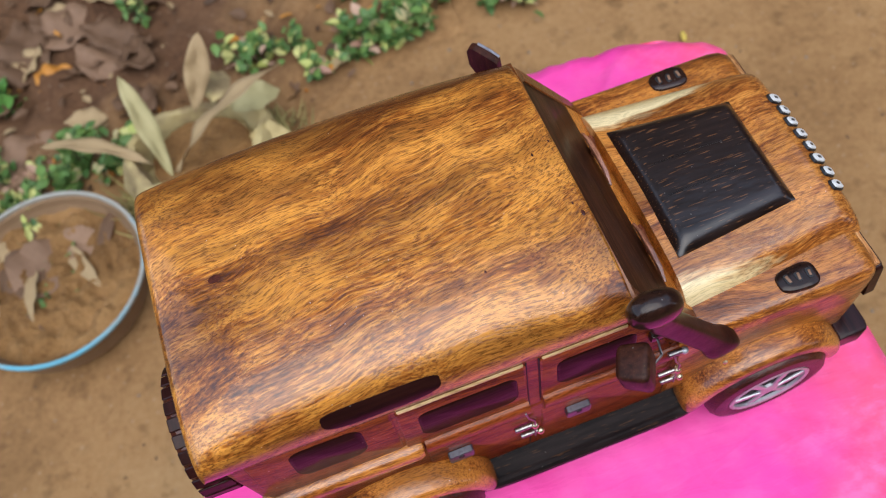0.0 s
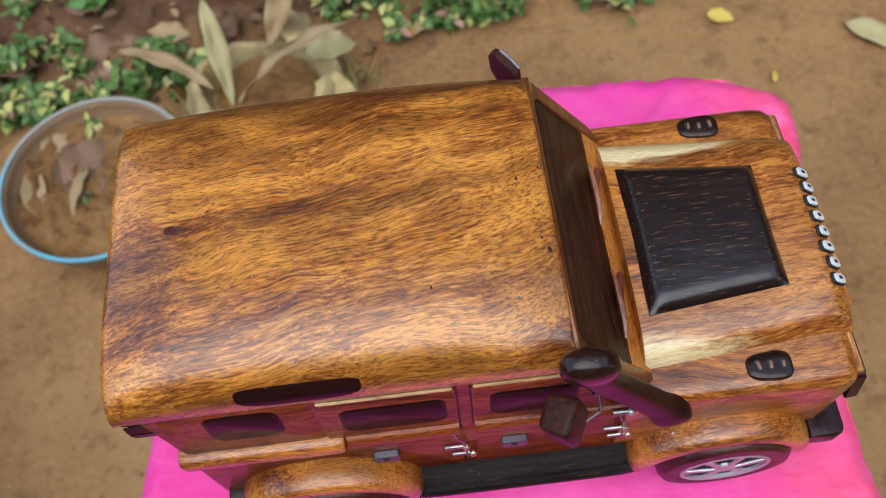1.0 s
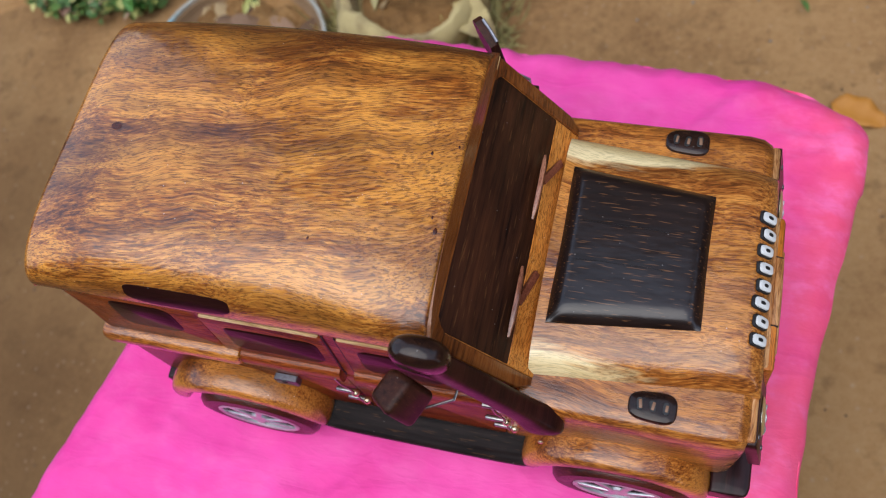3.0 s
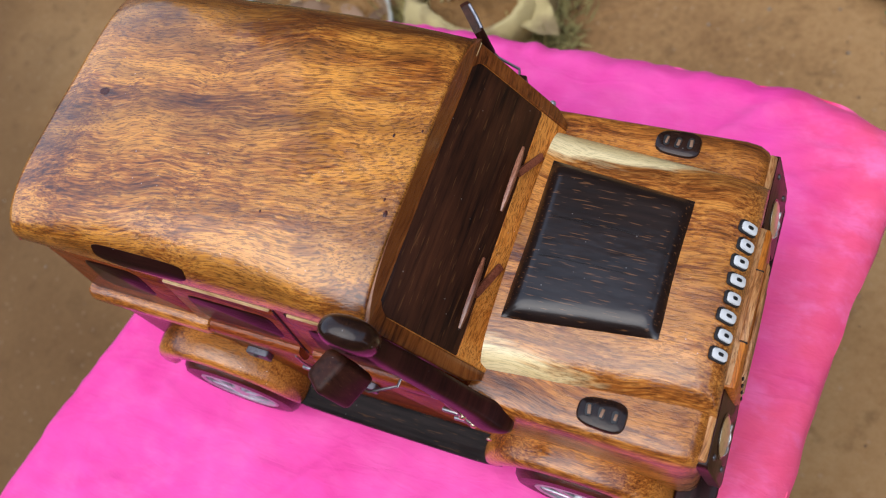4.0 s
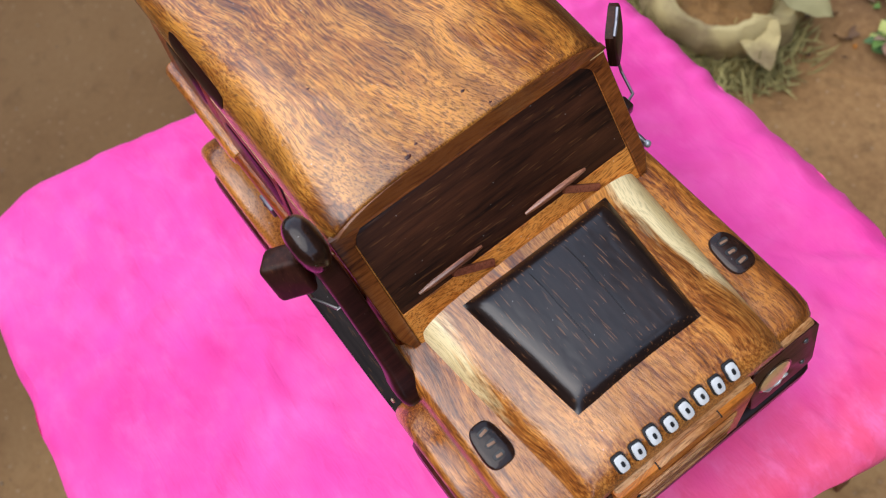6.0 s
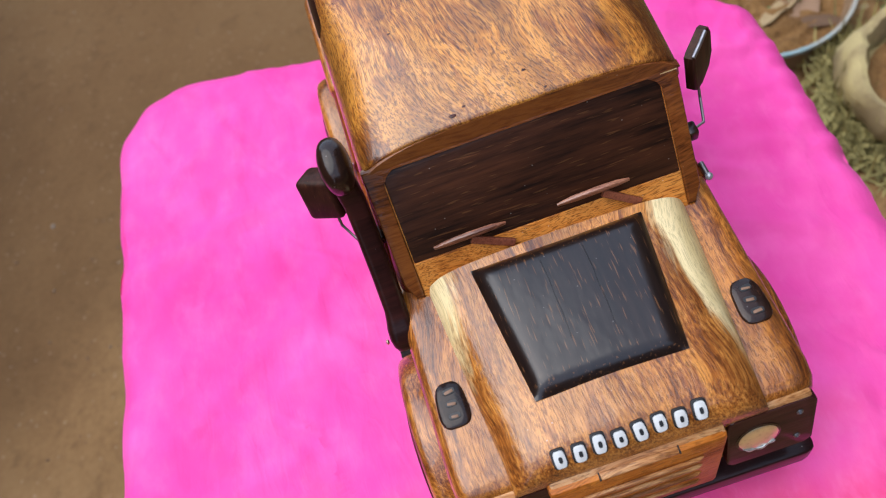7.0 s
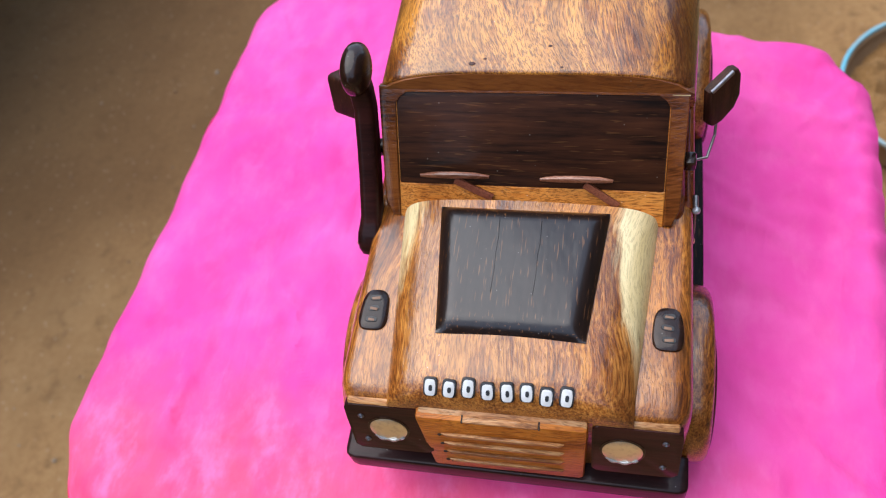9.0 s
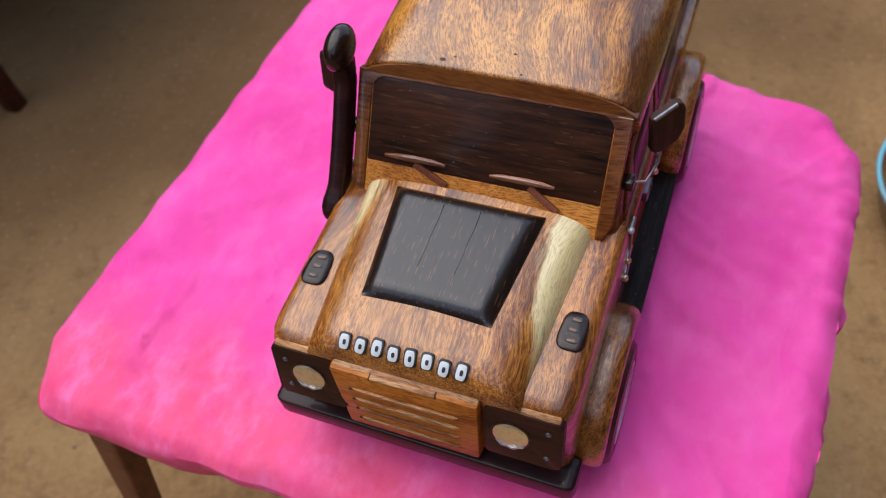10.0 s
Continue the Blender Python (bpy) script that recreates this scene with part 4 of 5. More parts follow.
# badge: eight plain white blocks with black edges and a dark dot on the bonnet's front
for k in range(8):
    y = -0.0318 + 0.0570 * k / 7
    x = 0.1592 + 0.0004 * math.sin(k * 2.3)
    grow = 1 + 0.07 * math.sin(k * 3.7)
    slope = math.degrees(math.atan2(bonnet_z(x + 0.003, y) - bonnet_z(x - 0.003, y), 0.006))
    m = Matrix.Translation((x, y, bonnet_z(x, y) - 0.0002)) @ pose(0, 0, 0, 0, -slope, 0)
    back = part("badge_mark", prism(squircle(0.0041 * grow, 0.0030, 20, 5.0), 0.0012, m @ pose(0, 0, 0, 0, 0, 4 * math.sin(k * 5.1)), 0.0002), BLACK, car, "white raised badge block with black edge")
    spin = pose(0, 0, 0, 0, 0, 4 * math.sin(k * 5.1))
    face = part("badge_face", prism(squircle(0.0035 * grow, 0.0023, 20, 4.0), 0.0012, m @ spin @ Matrix.Translation((0.0003, 0.0001, 0.0008)), 0.0003), WHITE, back)
    part("badge_dot", prism(squircle(0.0013 * grow, 0.0008, 14, 3.0), 0.0004, m @ spin @ Matrix.Translation((0.0004, 0.0003, 0.0018)), 0.0001, 1), BLACK, face)


# wheels and arches
def wheel(at, side, name="wheel"):
    x, y, z = at
    turn = Matrix.Translation(at) @ (pose(0, 0, 0, 90, 0, 0) if side < 0 else pose(0, 0, 0, -90, 0, 0))
    w = empty(name, (0, 0, 0))
    w.parent = car
    rings = [(0.021, -0.011), (0.031, -0.011), (0.0337, -0.009), (0.0345, -0.004), (0.0345, 0.004), (0.0337, 0.0085), (0.0315, 0.0110), (0.0265, 0.0118), (0.0230, 0.0108), (0.0222, 0.0070)]
    part("tyre", lathe(rings, 48, turn), TYRE, w, "dark red-brown wooden tyre")
    part("rim", lathe([(0.0230, 0.0060), (0.0230, 0.0112), (0.0220, 0.0117), (0.0207, 0.0110), (0.0205, 0.0060), (0.0230, 0.0060)], 40, turn, False), SILVER, w, "silver wheel rim")
    part("rim_dish", lathe([(0.0206, 0.0040), (0.0206, 0.0094), (0.010, 0.0096), (0.001, 0.0097)], 32, turn), DISH, w, "dull black dish behind the spokes")
    for k in range(6):
        spin = turn @ pose(0, 0, 0, 0, 0, 60 * k + 12)
        bm = block((0.0165, 0.0038, 0.0016), (0.0126, 0, 0.0103), 0.0007, 2, (0, 4, 0), lambda co: (co.x, co.y * (1.25 if co.x > 0 else 0.7), co.z))
        bmesh.ops.transform(bm, matrix=spin, verts=bm.verts)
        part("spoke", bm, SILVER, w)
    part("hub", lathe([(0.0064, 0.006), (0.0058, 0.0110), (0.0040, 0.0118), (0.001, 0.0121)], 24, turn), SILVER, w)
    return w


R_WHEEL = 0.0345
for wx in (0.1130, -0.0835):
    for side in (-1, 1):
        wheel((wx, side * 0.0805, R_WHEEL + 0.0014), side)


def arch(cx, side):
    """A fat rounded flare over a wheel."""
    rings = []
    for k in range(25):
        w = radians(4 + 172 * k / 24)
        end = min(1.0, min(k, 24 - k) / 5)
        fat = 0.55 + 0.45 * math.sqrt(1 - (1 - end) ** 2)
        r = 0.0398
        ring = []
        for a, b in squircle(0.0066 * fat, 0.0096 * (0.75 + 0.25 * fat), 20, 2.8):
            rr = r + a
            ring.append((cx + rr * 1.04 * math.cos(w), side * (0.0802 + b), 0.0370 + rr * 1.0 * math.sin(w) * 0.98))
        rings.append(ring)
    return skin(rings)


for wx in (0.1090, -0.0870):
    for side in (-1, 1):
        part("wheel_arch", arch(wx, side), FENDER, car, "fat rounded wooden wheel arch")


def board_point(f, g, lift=0.0):
    """A place on the running board: f runs along it, g from the body (0) out to the rim (1); its outer rim is longer and curls up at both tips."""
    half = 0.0535 + 0.0075 * g ** 1.6
    curl = 0.0034 * max(0.0, abs(f) - 0.86) / 0.14 * g
    dish = -0.0016 * math.sin(math.pi * g)
    return (0.0112 + half * f, 0.0708 + 0.0180 * g - 0.0010 * abs(f) ** 6, 0.0452 - 0.0056 * g + dish + curl + lift)


def running_board(side):
    fs, gs = steps(-1, 1, 31), steps(0, 1, 41)
    ridge = lambda g: 0.00004 * math.cos(g * 2 * math.pi * 5)
    bm = bmesh.new()
    top = [[bm.verts.new((x, side * y, z)) for x, y, z in (board_point(f, g, ridge(g)) for g in gs)] for f in fs]
    low = [[bm.verts.new((x, side * y, z)) for x, y, z in (board_point(f, g, -0.0052 + 0.0014 * g) for g in gs)] for f in fs]
    for a, b in zip(range(len(fs) - 1), range(1, len(fs))):
        for k in range(len(gs) - 1):
            bm.faces.new((top[a][k], top[a][k + 1], top[b][k + 1], top[b][k]))
            bm.faces.new((low[a][k], low[b][k], low[b][k + 1], low[a][k + 1]))
        for k in (0, -1):
            bm.faces.new((top[a][k], top[b][k], low[b][k], low[a][k]))
    for r in (0, -1):
        for k in range(len(gs) - 1):
            bm.faces.new((top[r][k], low[r][k], low[r][k + 1], top[r][k + 1]))
    return bm


for side in (-1, 1):
    board = part("running_board", running_board(side), BOARD, car, "dark grey-black wooden running board with pointed tips")
    inner = [board_point(f, 0.05, 0.0006) for f in steps(-0.9, 0.94, 9)]
    part("worn_line", tube([(x, side * y, z) for x, y, z in inner], [(0.0002, 0.0002)] + [(0.0004 + 0.0002 * math.sin(k * 2.1), 0.0003) for k in range(7)] + [(0.0002, 0.0002)], 8, 2.0), COPPER, board, "thin worn brown line")
    for f in (-1, 1):
        tip = [board_point(f * 0.985, g, 0.0004) for g in (0.45, 0.7, 0.98)]
        part("worn_tip", tube([(x, side * y, z) for x, y, z in tip], [(0.0003, 0.0003), (0.0005, 0.0004), (0.0004, 0.0004)], 8, 2.0), STRIP, board, "pale worn edge of the tip")


# sides: belt moulding, doors, windows, hinges and handles
def lean(z):
    """Half width of the cabin at a height."""
    return 0.0735 - 0.0055 * (z - 0.100) / 0.066 if z > 0.100 else 0.0742


def side_panel(x0, x1, z0, z1, side, proud, radius=0.003, skew=0.0, thick=0.003):
    """A slab on the car's flank; skew leans its front edge."""
    pts = []
    for cx, cz, a0 in ((x1 - radius, z1 - radius, 0), (x0 + radius, z1 - radius, 90), (x0 + radius, z0 + radius, 180), (x1 - radius, z0 + radius, 270)):
        for k in range(5):
            w = radians(a0 + 90 * k / 4)
            pts.append((cx + radius * math.cos(w), cz + radius * math.sin(w)))
    bm = bmesh.new()
    loops = []
    for inset, out in ((0.0, proud - thick), (0.0, proud - 0.0005), (0.0006, proud)):
        ring = []
        for px, pz in pts:
            mx, mz = (x0 + x1) / 2, (z0 + z1) / 2
            qx, qz = px - math.copysign(inset, px - mx), pz - math.copysign(inset, pz - mz)
            ring.append(bm.verts.new((qx + skew * (qz - z0) / (z1 - z0) * (qx > mx), side * (lean(qz) + out), qz)))
        loops.append(ring)
    n = len(pts)
    for a, b in zip(loops, loops[1:]):
        for k in range(n):
            bm.faces.new((a[k], a[(k + 1) % n], b[(k + 1) % n], b[k]))
    bm.faces.new(loops[-1])
    return bm


def moulding(x0, x1, side, proud, z=0.1060, high=0.0065):
    rings = []
    for x in [x0, x0 + 0.0008, x0 + 0.003] + steps(x0 + 0.008, x1 - 0.008, 6) + [x1 - 0.003, x1 - 0.0008, x1]:
        k = (0.6 if x in (x0, x1) else (0.85 if x in (x0 + 0.0008, x1 - 0.0008) else 1.0)) if proud > 0.0055 else 1.0
        rings.append([(x, side * (0.0725 + a * k), z + b * k) for a, b in squircle(proud, high, 20, 2.6)])
    return skin(rings)


DOORS = ((-0.0700, -0.0190), (-0.0125, 0.0560))
for side in (-1, 1):
    part("rear_moulding", moulding(-0.1460, -0.0705, side, 0.0062), FENDER, car, "rounded waistline moulding")
    quarter = part("rear_quarter", side_panel(-0.142, -0.0790, 0.112, 0.1555, side, 0.0006, 0.002), BODY, car)
    part("quarter_window", side_panel(-0.1250, -0.0930, 0.1235, 0.1490, side, 0.0011, 0.006), WINDOW, quarter, "dark inlaid side window")
    for (x0, x1), (wx0, wx1) in zip(DOORS, ((-0.0690, -0.0235), (-0.0050, 0.0330))):
        front = x1 > 0
        door = part("door", side_panel(x0, x1 - (0.002 if front else 0), 0.0475, 0.1080, side, 0.0012, 0.002), BODY, car, "closed red-brown wooden door")
        part("door_upper", side_panel(x0 - (0 if front else 0.0075), x1 - (0.002 if front else 0), 0.1085, 0.1495, side, 0.0012, 0.002, -0.018 if front else 0.0), BODY, door)
        part("door_moulding", moulding(x0 + 0.0003, x1 - 0.0003, side, 0.0048), BODY, door)
        part("door_window", side_panel(wx0, wx1, 0.1185, 0.1420, side, 0.0017, 0.005), WINDOW, door, "dark inlaid door window")
        part("door_edge", side_panel(x0 + (0.001 if front else -0.0065), x1 - (0.028 if front else 0.001), 0.1496, 0.1503, side, 0.0014, 0.0003, 0.0, 0.0012), STRIP, door, "pale wooden top edge")
        hx = x0 + 0.0085 if not front else x0 + 0.012
        handle = part("handle", side_panel(hx, hx + 0.0125, 0.0775, 0.0855, side, 0.0042, 0.0012, 0.0, 0.0035), GUNMETAL, door, "gunmetal door handle plate")
        part("notch", bead((hx + 0.0060, side * (0.0742 + 0.0042), 0.0835), 0.0017, (1, 0.4, 1), 12, 8), BLACK, handle)
        for hz in (0.0860, 0.0735):
            sx = x1 + (0.0 if hz > 0.08 else 0.0030)
            pin = part("hinge", tube([(sx - 0.0085, side * 0.0770, hz), (sx - 0.0080, side * 0.0770, hz), (sx + 0.0005, side * 0.0770, hz)], [(0.0009, 0.0009), (0.0013, 0.0013), (0.0013, 0.0013)], 12), PIN, door, "dull steel hinge pin")
            part("hinge_head", bead((sx + 0.0016, side * 0.0776, hz), 0.0020, (1, 1, 1.1), 14, 10), BRASS, pin, "small brass ball head")
        rod = [(x1 - 0.0030, side * 0.0775, 0.1075), (x1 - 0.0018, side * 0.0780, 0.1010), (x1 + 0.0012, side * 0.0782, 0.0950), (x1 + 0.0018, side * 0.0780, 0.0700)]
        part("hinge_wire", tube(rod, (0.0005, 0.0005), 8, 2.0, (1, 0, 0)), WIRE, door, "thin dark bent hinge wire")
        part("seam", side_panel(x1 - 0.0002, x1 + 0.0010, 0.0475, 0.1080, side, 0.0006, 0.0004), SEAM, car)
    part("seam", side_panel(-0.0190, -0.0183, 0.1085, 0.1500, side, 0.0006, 0.0003), SEAM, car)
    part("seam", side_panel(-0.0132, -0.0125, 0.1085, 0.1500, side, 0.0006, 0.0003), SEAM, car)

# spare wheel on the back
spare = empty("spare_wheel", (0, 0, 0))
spare.parent = car
part("carrier", block((0.020, 0.024, 0.024), (-0.150, -0.0230, 0.0980), 0.002), TYRE, spare)
back = Matrix.Translation((-0.1660, -0.0230, 0.0980)) @ pose(0, 0, 0, 0, -90, 0)
part("tyre", lathe([(0.010, -0.010), (0.029, -0.010), (0.0322, -0.007), (0.0330, 0.0), (0.0322, 0.006), (0.029, 0.009), (0.022, 0.0096), (0.002, 0.0090)], 48, back), TYRE, spare)
for k in range(26):
    w = 2 * math.pi * k / 26
    bm = block((0.0012, 0.0064, 0.0165), (0.0328, 0, 0), 0.0005, 1)
    bmesh.ops.transform(bm, matrix=back @ Matrix.Rotation(w, 4, "Z"), verts=bm.verts)
    part("tread", bm, EBONY_RED, spare)

# snorkel on the right-hand side
snorkel_way = [(0.0806, -0.0770, 0.0988), (0.0799, -0.0772, 0.0998), (0.0782, -0.0774, 0.1020), (0.0760, -0.0775, 0.1048), (0.0735, -0.0774, 0.1080), (0.0710, -0.0771, 0.1114), (0.0682, -0.0768, 0.1154), (0.0580, -0.0763, 0.1302), (0.0475, -0.0760, 0.1460), (0.0385, -0.0761, 0.1595), (0.0355, -0.0768, 0.1670), (0.0345, -0.0775, 0.1740)]
snorkel_size = [(0.0030, 0.0044), (0.0048, 0.0068), (0.0060, 0.0082), (0.0064, 0.0088), (0.0062, 0.0083), (0.0055, 0.0071), (0.0050, 0.0063), (0.0049, 0.0060), (0.0049, 0.0058), (0.0049, 0.0057), (0.0051, 0.0057), (0.0053, 0.0058)]
snorkel = part("snorkel", tube(snorkel_way, snorkel_size, 28, 4.0, (1, 0, 0.6)), EBONY_RED, car, "dark polished wooden snorkel")
head_rings = []
for k in range(15):
    w = math.pi * k / 14
    s, c = math.sin(w) ** 0.75, math.cos(w)
    head_rings.append([(0.0325 - 0.0118 * c, -0.0775 + a, 0.1785 + b + 0.0012 * c) for a, b in squircle(0.0068 * s + 1e-5, 0.0098 * s + 1e-5, 28, 2.4)])
part("snorkel_head", skin(head_rings), EBONY_PLAIN, snorkel, "rounded black snorkel head")
part("bracket_screw", bead((0.0760, -0.0862, 0.0990), 0.0013, (1, 0.6, 1), 10, 6), BRASS, snorkel)


# mirrors
def mirror(side):
    """A carved mirror head on a bent wire."""
    at = Vector((0.0222, -0.0886, 0.1514)) if side < 0 else Vector((0.0240, 0.0842, 0.1545))
    plate = [(-0.0088, -0.0108), (-0.0070, -0.0128), (-0.0020, -0.0130), (0.0052, -0.0092), (0.0086, -0.0030), (0.0090, 0.0085), (0.0078, 0.0118), (0.0050, 0.0130), (-0.0060, 0.0095), (-0.0080, 0.0080)]
    bm = prism(plate, 0.0046, Matrix(((0, 0, 1, -0.0023), (1, 0, 0, 0), (0, 1, 0, 0), (0, 0, 0, 1))), 0.0012, 3) if side > 0 else block((0.0140, 0.0180, 0.0230), (0, 0, 0), 0.0030, 3, (0, 0, 0), lambda co: (co.x, co.y * (1.0 if co.x > 0 else 0.82), co.z * (1.0 if co.x > 0 else 0.86)))
    bmesh.ops.transform(bm, matrix=Matrix.Translation(at) @ pose(0, 0, 0, 2 if side > 0 else 8, -8 if side > 0 else -14, 40 if side > 0 else -28), verts=bm.verts)
    ob = part("mirror", bm, EBONY_ROUGH, car, "carved dark wooden wing mirror")
    if side > 0:
        lip = tube([(0.0018, -0.0072, 0.0084), (0.0020, -0.0020, 0.0104), (0.0018, 0.0046, 0.0125)], (0.0010, 0.0008), 10, 3.0, (1, 0, 0))
        bmesh.ops.transform(lip, matrix=Matrix.Translation(at) @ pose(0, 0, 0, 2 if side > 0 else 8, -8 if side > 0 else -14, 40 if side > 0 else -28), verts=lip.verts)
        part("worn_edge", lip, GUNMETAL, ob, "greyish worn upper edge")
    foot = Vector((0.0420 if side < 0 else 0.0450, side * 0.0725, 0.1340))
    low = at + Vector((0.004, -side * 0.001, -0.0125))
    part("arm", tube([low, low + Vector((0.003, 0, -0.006)), (low + foot) / 2 + Vector((0.006, side * 0.002, -0.004)), foot], (0.0007, 0.0007), 8, 2.0, (0.3, 1, 0)), WIRE, ob, "bent steel wire arm")
    part("mount", block((0.007, 0.0055, 0.0065), foot, 0.0012, 2), EBONY_PLAIN, ob)
    return ob


mirror(-1), mirror(1)
for side in (-1, 1):
    hinge = part("wing_hinge", tube([(0.0490, side * 0.0772, 0.1120), (0.0560, side * 0.0772, 0.1120)], (0.0014, 0.0014), 12), WIRE, car, "small steel wing hinge")
    part("hinge_pin", bead((0.0570, side * 0.0776, 0.1120), 0.0019, (1, 1, 1), 12, 8), SILVER, hinge)

# ---- flower pot ----
POT = Vector((-0.402, 0.386, 0.0))
pot_low = lie(POT.x, POT.y)
RIM = -0.330
pot = empty("flower_pot", (POT.x, POT.y, pot_low), "shallow faded blue plastic flower pot full of dry soil", "flower pot")
H = RIM - pot_low + 0.02
part("bowl", lathe([(0.080, 0.0), (0.1035, H - 0.010), (0.1065, H - 0.0045), (0.1040, H - 0.006), (0.1010, H - 0.016), (0.0980, H - 0.045)], 64, Matrix(), False), POT_DIRT, pot, "dirty brown pot wall")
part("rim", lathe([(0.1070, H - 0.0060), (0.1100, H - 0.0060), (0.1112, H - 0.0030), (0.1106, H - 0.0004), (0.1090, H), (0.1066, H - 0.0008), (0.1060, H - 0.0040), (0.1070, H - 0.0060)], 64, Matrix(), False), POT_BLUE, pot, "blue rim, whitish where worn")


def pot_soil():
    bm = bmesh.new()
    rows = []
    for r in steps(0.004, 0.1000, 26):
        rows.append([bm.verts.new((r * math.cos(2 * math.pi * k / 60), r * math.sin(2 * math.pi * k / 60), H - 0.020 + 0.012 * noise.fractal(Vector((r * 40 * math.cos(2 * math.pi * k / 60), r * 40 * math.sin(2 * math.pi * k / 60), 3)), 0.8, 2.0, 3))) for k in range(60)])
    for a, b in zip(rows, rows[1:]):
        for k in range(60):
            bm.faces.new((a[k], a[(k + 1) % 60], b[(k + 1) % 60], b[k]))
    bm.faces.new(rows[0])
    return bm


POT_SOIL = soil_material("dry_pot_soil", (0.105, 0.050, 0.017), (0.245, 0.128, 0.046), (0.37, 0.21, 0.085), 2.4)
part("soil", pot_soil(), POT_SOIL, pot, "dry crumbly brown soil")


# ---- leaves and plants ----
def leaf_mesh(bm, at, length, wide, heading, rise=10.0, roll=0.0, curl=0.15, n=7, fold=0.25, wavy=0.0, tip=0.8):
    """Adds one leaf blade to bm: pointed, folded along its midrib, curling down."""
    m = Matrix.Translation(at) @ pose(0, 0, 0, 0, 0, heading) @ pose(0, 0, 0, 0, -rise, 0) @ pose(0, 0, 0, roll, 0, 0)
    rows = []
    for k in range(n):
        u = k / (n - 1)
        half = wide * (math.sin(math.pi * u ** tip) ** 0.8) * 0.5 + 0.0004
        drop = -curl * length * u * u
        ripple = wavy * math.sin(u * 17 + heading) * wide
        rows.append([bm.verts.new(m @ Vector((u * length, s * half, drop + fold * abs(s) * half + ripple * abs(s) * (1 if s > 0 else -0.6)))) for s in (-1, -0.5, 0, 0.5, 1)])
    for a, b in zip(rows, rows[1:]):
        for k in range(4):
            bm.faces.new((a[k], a[k + 1], b[k + 1], b[k]))


def leaf_thing(name, at, length, wide, heading, mat, label, rise=4.0, roll=0.0, curl=0.0, wavy=0.1, category="fallen leaf", group="fallen leaves", lift=0.006, n=12):
    bm = bmesh.new()
    leaf_mesh(bm, (0, 0, 0), length, wide, heading, rise, roll, curl, n, 0.3, wavy)
    ob = part(name, bm, mat)
    ob.location = (at[0], at[1], lie(*at) + lift)
    ob.modifiers.new("thickness", "SOLIDIFY").thickness = 0.0006
    return tagged(ob, label, category, group)


def bush(at, radius, count, shares, label, seed, size=0.016, high=0.055, spread_xy=(1.0, 0.7)):
    """A low shrub: branching stems with many small leaves in clumps, uneven and gappy."""
    rng = random.Random(seed)
    low = lie(*at)
    ob = empty("shrub", (at[0], at[1], low), label, "shrub", "garden shrubs")
    stems, clumps = [], []
    for k in range(max(5, count // 22)):
        a, d = rng.uniform(0, 2 * math.pi), radius * math.sqrt(rng.random())
        tip = Vector((d * math.cos(a) * spread_xy[0], d * math.sin(a) * spread_xy[1], high * rng.uniform(0.35, 1.0)))
        root = Vector((tip.x * 0.5, tip.y * 0.5, -0.004))
        stems.append(tube([root, (root + tip) / 2 + Vector((rng.uniform(-0.006, 0.006), rng.uniform(-0.006, 0.006), 0)), tip], [(0.0014, 0.0014), (0.0011, 0.0011), (0.0005, 0.0005)], 6, 2.0, (1, 0.2, 0)))
        clumps.append((root, tip))
    part("stem", joined(*stems), STEM, ob)
    sets = {}
    for k in range(count):
        root, tip = rng.choice(clumps)
        f = rng.uniform(0.35, 1.05)
        p = root + (tip - root) * f + Vector((rng.gauss(0, 0.006), rng.gauss(0, 0.006), rng.gauss(0, 0.003)))
        p.z = max(p.z, 0.004)
        which = rng.choices(range(len(shares)), [s for _, _, s in shares])[0]
        bm = sets.setdefault(which, bmesh.new())
        s = size * rng.uniform(0.6, 1.25)
        leaf_mesh(bm, p, s, s * rng.uniform(0.5, 0.75), rng.uniform(0, 360), rng.uniform(-15, 60), rng.uniform(-40, 40), 0.2, 5, 0.3)
    for which, bm in sets.items():
        part(shares[which][0], bm, shares[which][1], ob)
    return ob


MIXED = [("green_leaves", GREEN, 0.62), ("yellow_leaves", LIME, 0.28), ("pink_leaves", PINK_LEAF, 0.10)]
BROAD = [("green_leaves", leaf_material("bright_green_leaf", (0.060, 0.170, 0.030), (0.130, 0.280, 0.060)), 1.0)]
DEEP = [("green_leaves", GREEN, 0.85), ("yellow_leaves", LIME, 0.10), ("grey_leaves", SAGE, 0.05)]
